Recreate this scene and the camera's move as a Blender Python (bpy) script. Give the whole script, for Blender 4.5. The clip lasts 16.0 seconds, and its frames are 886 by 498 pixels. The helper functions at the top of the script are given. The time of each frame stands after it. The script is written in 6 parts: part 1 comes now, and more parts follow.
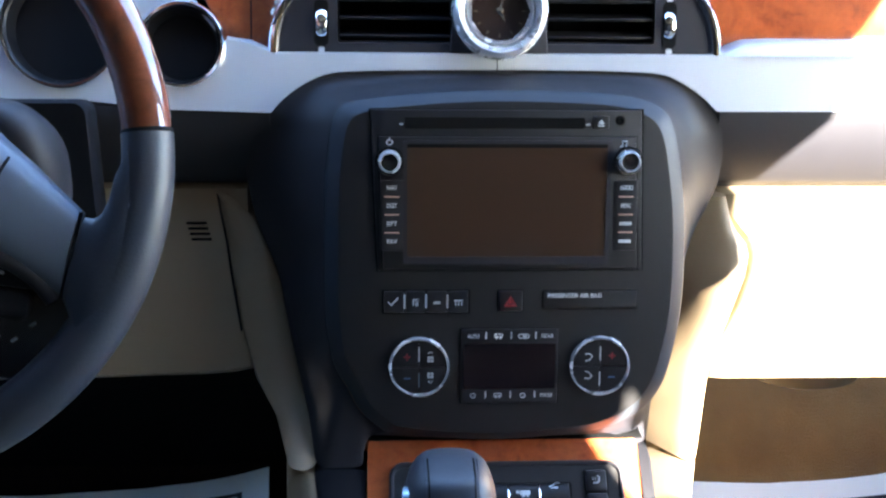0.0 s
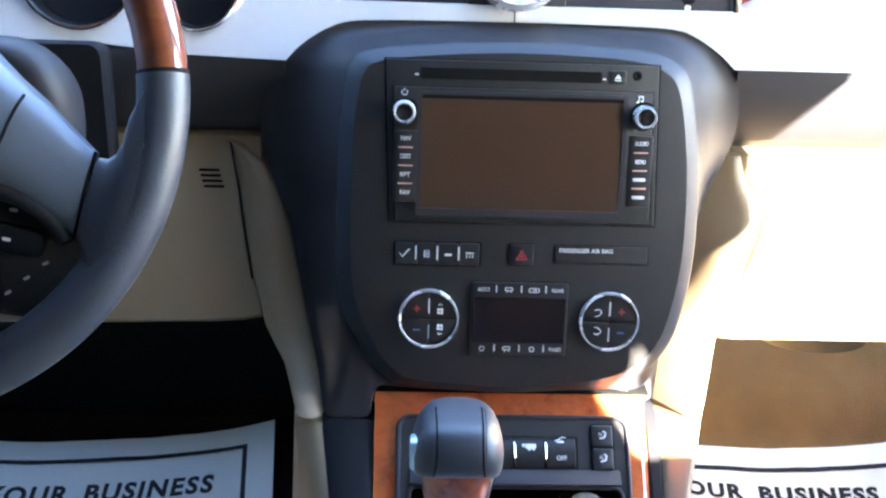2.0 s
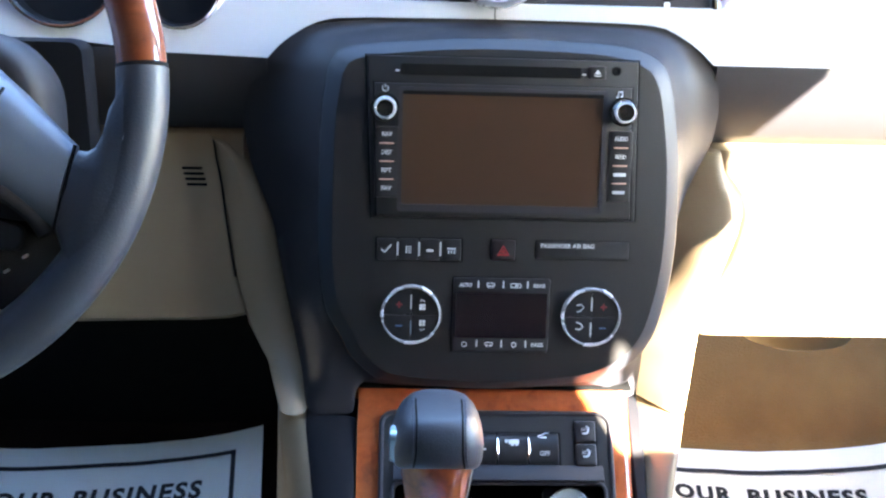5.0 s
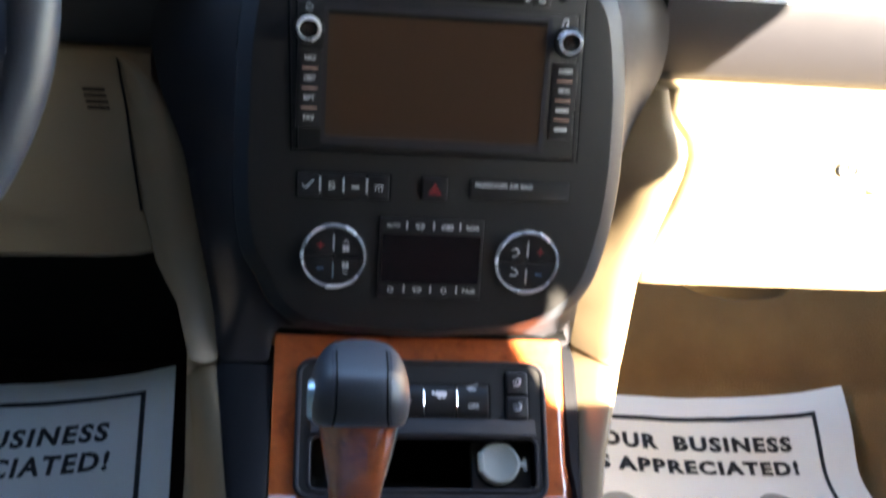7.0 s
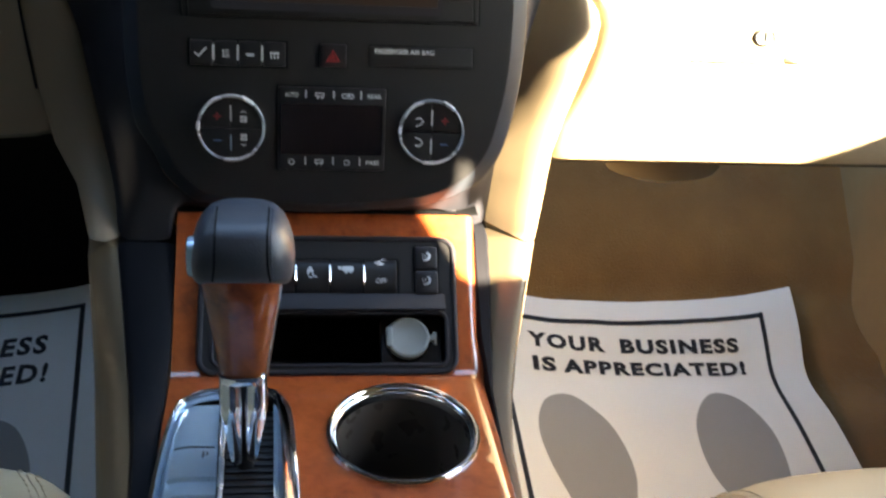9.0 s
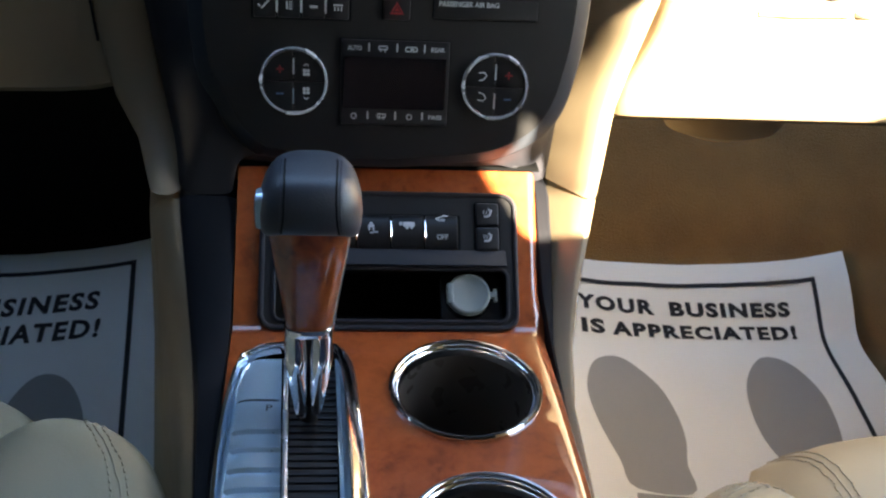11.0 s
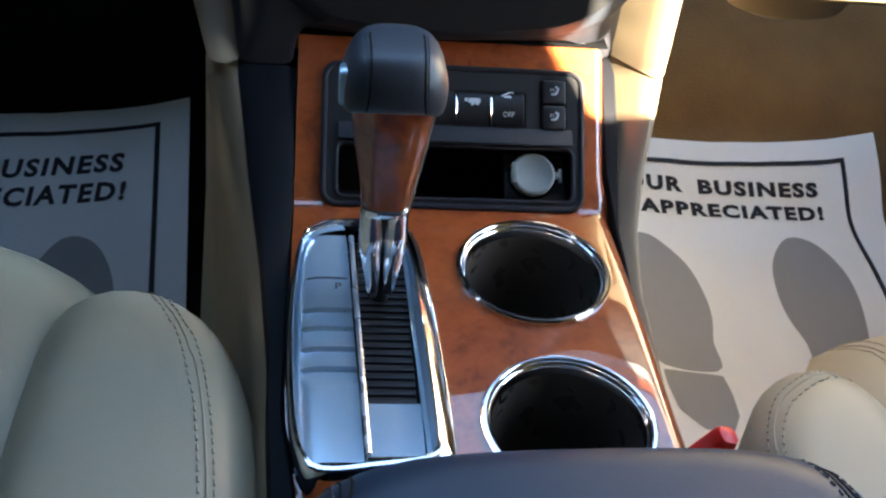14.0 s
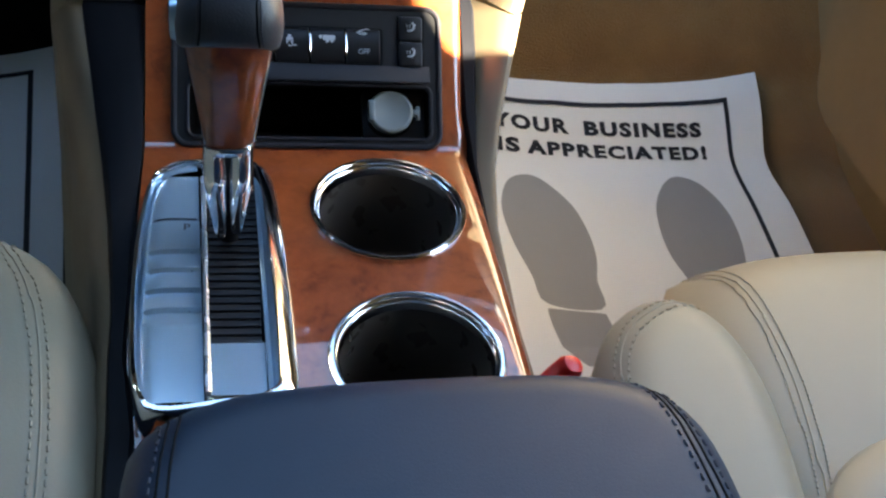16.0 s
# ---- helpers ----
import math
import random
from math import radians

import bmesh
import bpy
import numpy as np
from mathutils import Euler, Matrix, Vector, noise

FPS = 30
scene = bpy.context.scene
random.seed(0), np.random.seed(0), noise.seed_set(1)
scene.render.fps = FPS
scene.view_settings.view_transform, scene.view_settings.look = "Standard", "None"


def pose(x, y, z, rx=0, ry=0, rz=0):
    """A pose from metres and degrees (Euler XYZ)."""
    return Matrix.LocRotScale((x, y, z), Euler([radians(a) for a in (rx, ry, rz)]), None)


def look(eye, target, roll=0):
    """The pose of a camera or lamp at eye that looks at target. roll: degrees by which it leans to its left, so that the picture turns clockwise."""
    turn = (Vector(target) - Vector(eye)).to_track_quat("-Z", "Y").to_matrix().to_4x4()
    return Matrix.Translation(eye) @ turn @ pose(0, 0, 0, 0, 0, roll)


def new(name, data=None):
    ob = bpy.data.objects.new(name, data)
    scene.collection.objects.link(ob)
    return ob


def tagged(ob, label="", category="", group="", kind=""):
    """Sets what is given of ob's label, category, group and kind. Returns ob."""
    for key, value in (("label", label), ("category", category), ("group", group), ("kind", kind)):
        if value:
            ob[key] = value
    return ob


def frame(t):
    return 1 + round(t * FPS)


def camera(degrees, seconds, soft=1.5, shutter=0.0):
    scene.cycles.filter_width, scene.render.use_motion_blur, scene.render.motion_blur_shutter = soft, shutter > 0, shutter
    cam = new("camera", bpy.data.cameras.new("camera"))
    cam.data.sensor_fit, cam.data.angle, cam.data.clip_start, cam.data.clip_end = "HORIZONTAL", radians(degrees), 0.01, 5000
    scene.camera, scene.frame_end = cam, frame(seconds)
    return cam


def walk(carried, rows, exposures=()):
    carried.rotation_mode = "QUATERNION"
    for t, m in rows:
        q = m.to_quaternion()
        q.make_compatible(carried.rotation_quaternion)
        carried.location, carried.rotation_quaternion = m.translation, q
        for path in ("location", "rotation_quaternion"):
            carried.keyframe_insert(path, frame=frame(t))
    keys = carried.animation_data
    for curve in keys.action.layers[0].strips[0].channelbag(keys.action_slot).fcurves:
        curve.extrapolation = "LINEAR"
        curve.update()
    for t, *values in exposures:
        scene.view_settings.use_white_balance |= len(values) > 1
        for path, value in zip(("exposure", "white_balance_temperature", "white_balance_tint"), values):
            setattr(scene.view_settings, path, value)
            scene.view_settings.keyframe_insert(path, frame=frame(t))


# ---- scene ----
cam = camera(44.2, 16.0, 2.3, 0.4)
PATH = [
    (0, (-0.002, 0.157, 0.899), (0.098, 2.011, 0.157), 1.0),
    (0.5, (-0.003, 0.161, 0.89), (0.083, 2.004, 0.118), 1.6),
    (1, (-0.002, 0.159, 0.886), (0.086, 1.995, 0.097), 1.7),
    (1.5, (-0.004, 0.159, 0.888), (0.073, 1.99, 0.088), 1.6),
    (2, (-0.006, 0.154, 0.889), (0.083, 1.985, 0.089), 2.3),
    (2.5, (-0.002, 0.149, 0.887), (0.077, 1.978, 0.082), 2.0),
    (3, (-0.003, 0.153, 0.884), (0.072, 1.981, 0.075), 1.8),
    (5.3, (0.006, 0.145, 0.877), (0.114, 1.987, 0.105), 2.3),
    (5.5, (0.008, 0.148, 0.883), (0.163, 1.984, 0.104), 3.0),
    (6, (0.02, 0.141, 0.889), (0.181, 1.989, 0.141), 4.9),
    (6.3, (0.011, 0.160, 0.895), (0.182, 2.014, 0.193), 5.4),
    (6.5, (0.005, 0.174, 0.899), (0.21, 2.031, 0.183), 5.7),
    (7, (0.006, 0.203, 0.855), (0.244, 1.986, -0.019), 5.3),
    (7.5, (0.013, 0.201, 0.831), (0.257, 1.956, -0.096), 5.7),
    (8, (0.012, 0.199, 0.836), (0.21, 1.96, -0.093), 4.9),
    (8.5, (0.027, 0.193, 0.832), (0.24, 1.947, -0.105), 4.9),
    (9, (0.066, 0.187, 0.805), (0.33, 1.923, -0.153), 4.6),
    (9.5, (0.072, 0.19, 0.79), (0.355, 1.905, -0.199), 5.2),
    (10, (0.063, 0.186, 0.791), (0.305, 1.898, -0.214), 4.5),
    (10.2, (0.057, 0.187, 0.793), (0.279, 1.897, -0.221), 4.6),
    (12.3, (0.042, 0.193, 0.798), (0.237, 1.903, -0.221), 4.2),
    (12.5, (0.04, 0.19, 0.799), (0.23, 1.904, -0.214), 4.5),
    (13, (0.037, 0.192, 0.797), (0.214, 1.909, -0.214), 3.9),
    (13.5, (0.018, 0.194, 0.805), (0.213, 1.907, -0.21), 5.5),
    (14, (-0.005, 0.213, 0.793), (0.231, 1.777, -0.43), 6.8),
    (14.2, (0.001, 0.215, 0.793), (0.255, 1.777, -0.419), 7.2),
    (14.5, (0.01, 0.219, 0.793), (0.308, 1.777, -0.425), 7.8),
    (15, (0.025, 0.218, 0.792), (0.374, 1.742, -0.454), 8.1),
    (15.5, (0.029, 0.217, 0.791), (0.396, 1.726, -0.468), 8.3),
    (16, (0.038, 0.205, 0.788), (0.415, 1.699, -0.487), 9.0),
]
walk(cam, [(t, look(eye, target, roll)) for t, eye, target, roll in PATH],
     exposures=[(0, 5.55, 6500, 9), (0.7, 6.1, 6800, 9), (3.0, 6.5, 6800, 9), (5.3, 6.3, 6900, 9), (6.5, 5.75, 7200, 9), (7.5, 5.2, 7900, 8), (8.5, 5.2, 8200, 7), (9.0, 5.08, 8300, 7), (9.5, 4.9, 8300, 7), (10.2, 4.75, 8100, 6), (12.5, 4.83, 7300, 6), (13.6, 4.83, 7300, 5), (14.2, 4.95, 7300, 5), (14.7, 4.95, 7300, 5), (15.3, 4.78, 7300, 4), (16, 4.75, 7300, 4)])


# ---- world, sun and exposure ----
def setup_light():
    world = bpy.data.worlds.new("sky")
    world.use_nodes = True
    scene.world = world
    nt = world.node_tree
    sky = nt.nodes.new("ShaderNodeTexSky")
    sky.sky_type, sky.sun_disc = "NISHITA", False
    sky.sun_elevation, sky.sun_rotation = radians(SUN_ELEVATION), radians(SUN_ROTATION)
    sky.dust_density, sky.ozone_density = 0.4, 3.0
    bg = nt.nodes["Background"]
    bg.inputs["Strength"].default_value = SKY_STRENGTH
    nt.links.new(sky.outputs[0], bg.inputs["Color"])
    lamp = bpy.data.lights.new("sun", "SUN")
    lamp.energy, lamp.angle, lamp.color = SUN_STRENGTH, radians(0.5), (1.0, 0.93, 0.82)
    ob = new("sun", lamp)
    ob.rotation_euler = Vector(SUN_WAY).to_track_quat("-Z", "Y").to_euler()


SUN_WAY = Vector((-0.6, 0.5, -0.4)).normalized()      # the way the sunlight travels
SUN_ELEVATION = math.degrees(math.asin(-SUN_WAY.z))
SUN_ROTATION = math.degrees(math.atan2(-SUN_WAY.x, -SUN_WAY.y))
SKY_STRENGTH, SUN_STRENGTH = 0.072, 5.0
setup_light()


# ---- materials ----
def material(name, base, rough=0.5, metal=0.0, coat=0.0, grain=0.0, grain_scale=900.0, vary=0.12, vary_scale=6.0,
             sheen=0.0, spec=0.5, stain=None, patchy=1.0):
    """Plain surface with large soft variation, fine grain in roughness and relief."""
    mat = bpy.data.materials.new(name)
    mat.use_nodes = True
    nt = mat.node_tree
    b = nt.nodes["Principled BSDF"]
    b.inputs["Roughness"].default_value, b.inputs["Metallic"].default_value = rough, metal
    b.inputs["Coat Weight"].default_value, b.inputs["Coat Roughness"].default_value = coat, 0.06
    b.inputs["Sheen Weight"].default_value = sheen
    b.inputs["Specular IOR Level"].default_value = spec
    co = nt.nodes.new("ShaderNodeTexCoord")
    n1 = nt.nodes.new("ShaderNodeTexNoise")
    n1.inputs["Scale"].default_value, n1.inputs["Detail"].default_value = vary_scale, 5.0
    nt.links.new(co.outputs["Object"], n1.inputs["Vector"])
    ramp = nt.nodes.new("ShaderNodeValToRGB")
    lo = stain or tuple(c * (1 - vary) for c in base)
    ramp.color_ramp.elements[0].position, ramp.color_ramp.elements[1].position = 0.35, 0.68
    ramp.color_ramp.elements[0].color = (*lo, 1)
    ramp.color_ramp.elements[1].color = (*base, 1)
    nt.links.new(n1.outputs["Fac"], ramp.inputs["Fac"])
    nt.links.new(ramp.outputs["Color"], b.inputs["Base Color"])
    n2 = nt.nodes.new("ShaderNodeTexNoise")
    n2.inputs["Scale"].default_value, n2.inputs["Detail"].default_value = vary_scale * 9, 3.0
    nt.links.new(co.outputs["Object"], n2.inputs["Vector"])
    mr = nt.nodes.new("ShaderNodeMapRange")
    mr.inputs["To Min"].default_value, mr.inputs["To Max"].default_value = max(0.0, rough - 0.06 * patchy), min(1.0, rough + 0.08 * patchy)
    nt.links.new(n2.outputs["Fac"], mr.inputs["Value"])
    nt.links.new(mr.outputs["Result"], b.inputs["Roughness"])
    if grain:
        n3 = nt.nodes.new("ShaderNodeTexNoise")
        n3.inputs["Scale"].default_value, n3.inputs["Detail"].default_value = grain_scale, 2.0
        nt.links.new(co.outputs["Object"], n3.inputs["Vector"])
        bump = nt.nodes.new("ShaderNodeBump")
        bump.inputs["Strength"].default_value, bump.inputs["Distance"].default_value = grain, 0.0006
        nt.links.new(n3.outputs["Fac"], bump.inputs["Height"])
        nt.links.new(bump.outputs["Normal"], b.inputs["Normal"])
    return mat


def wood_material(name, light, dark, knots, scale):
    """Lacquered burl: swirling figure, dark knots, a clear coat."""
    mat = bpy.data.materials.new(name)
    mat.use_nodes = True
    nt = mat.node_tree
    b = nt.nodes["Principled BSDF"]
    b.inputs["Roughness"].default_value, b.inputs["Specular IOR Level"].default_value = 0.45, 0.15
    b.inputs["Coat Weight"].default_value, b.inputs["Coat Roughness"].default_value = 1.0, 0.03
    b.inputs["Coat IOR"].default_value = 1.85
    co = nt.nodes.new("ShaderNodeTexCoord")
    warp = nt.nodes.new("ShaderNodeTexNoise")
    warp.inputs["Scale"].default_value, warp.inputs["Detail"].default_value, warp.inputs["Distortion"].default_value = scale, 7.0, 1.6
    nt.links.new(co.outputs["Object"], warp.inputs["Vector"])
    fine = nt.nodes.new("ShaderNodeTexNoise")
    fine.inputs["Scale"].default_value, fine.inputs["Detail"].default_value, fine.inputs["Distortion"].default_value = scale * 5, 6.0, 0.8
    nt.links.new(co.outputs["Object"], fine.inputs["Vector"])
    ramp = nt.nodes.new("ShaderNodeValToRGB")
    e = ramp.color_ramp.elements
    e[0].position, e[0].color = 0.30, (*knots, 1)
    e[1].position, e[1].color = 0.66, (*light, 1)
    mid = e.new(0.45)
    mid.color = (*dark, 1)
    mix = nt.nodes.new("ShaderNodeMix")
    mix.data_type = "FLOAT"
    mix.inputs[0].default_value = 0.38
    nt.links.new(warp.outputs["Fac"], mix.inputs[2])
    nt.links.new(fine.outputs["Fac"], mix.inputs[3])
    nt.links.new(mix.outputs[0], ramp.inputs["Fac"])
    nt.links.new(ramp.outputs["Color"], b.inputs["Base Color"])
    return mat


def carpet_material(name, base, dark, sheen=0.3):
    mat = material(name, base, rough=0.95, stain=dark, vary_scale=9.0, sheen=sheen, spec=0.1)
    nt = mat.node_tree
    b = nt.nodes["Principled BSDF"]
    co = nt.nodes["Texture Coordinate"]
    n = nt.nodes.new("ShaderNodeTexNoise")
    n.inputs["Scale"].default_value, n.inputs["Detail"].default_value = 420.0, 4.0
    nt.links.new(co.outputs["Object"], n.inputs["Vector"])
    bump = nt.nodes.new("ShaderNodeBump")
    bump.inputs["Strength"].default_value, bump.inputs["Distance"].default_value = 0.8, 0.003
    nt.links.new(n.outputs["Fac"], bump.inputs["Height"])
    nt.links.new(bump.outputs["Normal"], b.inputs["Normal"])
    return mat


M_CHAR = material("charcoal_plastic", (0.021, 0.020, 0.024), 0.50, spec=0.24, grain=0.25, grain_scale=1500)
M_FACE = material("charcoal_face", (0.012, 0.011, 0.0115), 0.52, spec=0.32, grain=0.15, grain_scale=1500)
M_EDGE = material("satin_charcoal", (0.026, 0.030, 0.038), 0.46, spec=0.26, grain=0.12, grain_scale=1500)
M_RAIL = material("dark_rail_plastic", (0.007, 0.007, 0.009), 0.6, spec=0.12, grain=0.3, grain_scale=1300)
M_BLACK = material("gloss_black", (0.012, 0.011, 0.011), 0.18)
# Near-black base that puts the shade inside openings and recesses into the colour.
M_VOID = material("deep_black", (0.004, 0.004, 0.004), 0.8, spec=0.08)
M_WELL = material("cup_well_plastic", (0.062, 0.050, 0.041), 0.28)
M_KEY = material("key_rubber", (0.011, 0.010, 0.011), 0.42, spec=0.35)
M_SILVER = material("silver_paint", (0.50, 0.51, 0.52), 0.38, metal=0.35, vary=0.05)
M_RING = material("bright_ring", (0.80, 0.81, 0.83), 0.26, metal=0.7, vary=0.04)
M_CHROME = material("chrome", (0.88, 0.90, 0.93), 0.09, metal=1.0, vary=0.03, patchy=0.4)
M_SATIN2 = material("soft_chrome", (0.78, 0.79, 0.80), 0.22, metal=1.0, vary=0.03)
# Blue in this base stands for sky reflected in plain satin chrome.
M_SATIN = material("sky_tinted_satin", (0.50, 0.68, 0.82), 0.24, metal=0.6, vary=0.03, patchy=0.2)
M_TAN = material("cashmere_plastic", (0.210, 0.155, 0.093), 0.55, grain=0.3, grain_scale=1200)
M_DOOR = material("light_door_trim", (0.17, 0.110, 0.048), 0.6, grain=0.3)
M_CREAM = material("cream_leather", (0.335, 0.285, 0.195), 0.46, grain=0.16, grain_scale=700, vary=0.07)
M_STITCH = material("cream_stitch", (0.40, 0.345, 0.25), 0.8)
M_LEATHER = material("black_leather", (0.039, 0.043, 0.054), 0.42, grain=0.35, grain_scale=800)
# Dark vinyl; the sky's blue sheen is put into the base colour.
M_ARM = material("sky_tinted_vinyl", (0.005, 0.020, 0.044), 0.46, spec=0.40, grain=0.2, grain_scale=900)
M_SEAM = material("dark_seam", (0.007, 0.007, 0.008), 0.8, spec=0.12)
M_WOOD = wood_material("burl_wood", (0.39, 0.086, 0.020), (0.29, 0.058, 0.014), (0.15, 0.028, 0.008), 26.0)
M_RIMWOOD = wood_material("rim_wood", (0.20, 0.050, 0.016), (0.13, 0.030, 0.010), (0.05, 0.012, 0.006), 14.0)
M_CARPET = carpet_material("tan_carpet", (0.255, 0.132, 0.040), (0.185, 0.093, 0.027))
M_PAPER = material("white_paper", (0.85, 0.85, 0.83), 0.85, grain=0.3, grain_scale=260, vary=0.04)
M_INK = material("black_ink", (0.012, 0.012, 0.016), 0.7)
M_PRINT = material("grey_ink", (0.32, 0.315, 0.31), 0.8, vary=0.06)
M_SCREEN = material("lcd_screen", (0.040, 0.021, 0.012), 0.32, spec=0.25, vary=0.05)
M_DISPLAY = material("climate_display", (0.009, 0.005, 0.005), 0.2)
M_WHITE = material("white_legend", (0.55, 0.56, 0.58), 0.6)
M_REDINK = material("red_legend", (0.24, 0.014, 0.018), 0.5)
M_BLUEINK = material("blue_legend", (0.06, 0.12, 0.24), 0.5)
M_ORANGE = material("salmon_bar", (0.56, 0.31, 0.23), 0.5)
M_RED = material("red_plastic", (0.78, 0.014, 0.01), 0.35)
# Kept darker than real roof cloth so the unseen ceiling bounces little light.
M_DARKROOF = material("headliner", (0.065, 0.063, 0.061), 0.9, grain=0.3)
M_PAVE = material("bounce_ground", (0.46, 0.43, 0.38), 0.9, grain=0.3, grain_scale=60, vary=0.15, vary_scale=0.8)
M_DIAL = material("clock_dial", (0.030, 0.019, 0.016), 0.22, spec=0.5, vary=0.2, vary_scale=40)
# Brown that holds warm light bounced off the carpet under the dash.
M_UNDER = material("bounce_tinted_brown", (0.085, 0.066, 0.045), 0.7, spec=0.2, grain=0.3)
M_GAUGE = material("gauge_face", (0.006, 0.006, 0.007), 0.5, spec=0.15)


# ---- building helpers ----
from mathutils.bvhtree import BVHTree


WHERE = {}


def thing(name, at, label, category, group="", kind=""):
    ob = new(name)
    ob.empty_display_size = 0.02
    ob.location = at
    WHERE[ob] = Vector(at)
    return tagged(ob, label, category, group, kind)


def part(name, bm, mat, parent=None, label="", smooth=35):
    """Links a bmesh, drawn in world places, as one mesh under parent."""
    base = WHERE.get(parent, Vector())
    bmesh.ops.recalc_face_normals(bm, faces=bm.faces)
    bmesh.ops.translate(bm, vec=-base, verts=bm.verts)
    for f in bm.faces:
        f.smooth = smooth > 0
    if smooth:
        lim = radians(smooth)
        for e in bm.edges:
            e.smooth = len(e.link_faces) == 2 and e.calc_face_angle(4.0) < lim
    me = bpy.data.meshes.new(name)
    bm.to_mesh(me)
    bm.free()
    me.materials.append(mat)
    ob = new(name, me)
    if parent:
        ob.parent = parent
    WHERE[ob] = base
    if label:
        tagged(ob, label)
    return ob


def solo(name, bm, mat, label, category, kind="", group="", smooth=35):
    return tagged(part(name, bm, mat, None, "", smooth), label, category, group, kind)


def rr(w, h, r, n=5, cx=0.0, cy=0.0):
    """Rounded rectangle, counter-clockwise."""
    r = min(r, w / 2 - 1e-5, h / 2 - 1e-5)
    out = []
    for sx, sy, a0 in ((1, 1, 0), (-1, 1, 90), (-1, -1, 180), (1, -1, 270)):
        for k in range(n + 1):
            a = radians(a0 + 90 * k / n)
            out.append((cx + sx * (w / 2 - r) + r * math.cos(a), cy + sy * (h / 2 - r) + r * math.sin(a)))
    return out


def circle(r, n=32, cx=0.0, cy=0.0, ry=None):
    return [(cx + r * math.cos(2 * math.pi * k / n), cy + (ry or r) * math.sin(2 * math.pi * k / n)) for k in range(n)]


def resample(pts, n, closed=True):
    """n points at even steps along a line."""
    p = [Vector(q) for q in pts] + ([Vector(pts[0])] if closed else [])
    d = [0.0]
    for a, b in zip(p, p[1:]):
        d.append(d[-1] + (b - a).length)
    out, k = [], 0
    for i in range(n):
        s = d[-1] * i / (n if closed else n - 1)
        while k < len(d) - 2 and d[k + 1] < s:
            k += 1
        f = (s - d[k]) / max(d[k + 1] - d[k], 1e-9)
        out.append(p[k].lerp(p[k + 1], min(max(f, 0), 1)))
    return out


def curve(pts, n, closed=False):
    """Smooth line through the points (Catmull-Rom), n points."""
    p = [Vector(q) for q in pts]
    m, out = len(p), []
    segs = m if closed else m - 1
    for i in range(segs):
        a, b, c, d = (p[(i - 1) % m], p[i], p[(i + 1) % m], p[(i + 2) % m]) if closed else (p[max(i - 1, 0)], p[i], p[i + 1], p[min(i + 2, m - 1)])
        for k in range(12):
            t = k / 12
            out.append(0.5 * ((2 * b) + (c - a) * t + (2 * a - 5 * b + 4 * c - d) * t * t + (3 * b - a - 3 * c + d) * t ** 3))
    if not closed:
        out.append(p[-1])
    return resample(out, n, closed)


def loft(bm, loops, closed=True, cap=(True, True)):
    """Skin over loops of the same number of 3D points."""
    rows = [[bm.verts.new(p) for p in loop] for loop in loops]
    n = len(rows[0])
    for a, b in zip(rows, rows[1:]):
        for k in range(n if closed else n - 1):
            bm.faces.new((a[k], a[(k + 1) % n], b[(k + 1) % n], b[k]))
    if cap[0]:
        bm.faces.new(rows[0])
    if cap[1]:
        bm.faces.new(rows[-1])
    return bm


def plate(poly, d0, d1, m, edge=0.0, bm=None):
    """A solid from an outline in the plane of m, from depth d0 to d1 along its normal, with a softened front edge."""
    bm = bm or bmesh.new()
    loops = [[(x, y, d0) for x, y in poly]]
    if edge > 0:
        c = sum((Vector(p) for p in poly), Vector((0, 0))) / len(poly)
        k = 1 if d1 > d0 else -1
        w = max(max(abs(x - c.x) for x, _ in poly), 1e-6)
        h = max(max(abs(y - c.y) for _, y in poly), 1e-6)
        for f, g in ((0.0, 1.0), (0.3, 0.3), (1.0, 0.0)):
            loops.append([(c.x + (x - c.x) * (1 - edge * f / w), c.y + (y - c.y) * (1 - edge * f / h), d1 - k * edge * g) for x, y in poly])
    else:
        loops.append([(x, y, d1) for x, y in poly])
    return loft(bm, [[m @ Vector(p) for p in loop] for loop in loops])


def ringplate(outer, inner, d0, d1, m, bm=None, crown=0.0):
    """A flat or crowned ring between two outlines of the same count."""
    bm = bm or bmesh.new()
    mid = [((a[0] + b[0]) / 2, (a[1] + b[1]) / 2) for a, b in zip(outer, inner)]
    loops = [[(x, y, d0) for x, y in outer], [(x, y, d1) for x, y in outer]]
    if crown:
        loops.append([(x, y, d1 + crown) for x, y in mid])
    loops += [[(x, y, d1) for x, y in inner], [(x, y, d0) for x, y in inner], [(x, y, d0) for x, y in outer]]
    loft(bm, [[m @ Vector(p) for p in loop] for loop in loops], cap=(False, False))
    bmesh.ops.remove_doubles(bm, verts=bm.verts, dist=1e-6)
    return bm


def lathe(profile, m, n=40, bm=None, cap=(False, False), squash=1.0):
    """Turns (radius, height) points round the axis of m."""
    bm = bm or bmesh.new()
    loops = [[m @ Vector((r * math.cos(2 * math.pi * k / n), squash * r * math.sin(2 * math.pi * k / n), h)) for k in range(n)] for r, h in profile]
    return loft(bm, loops, cap=cap)


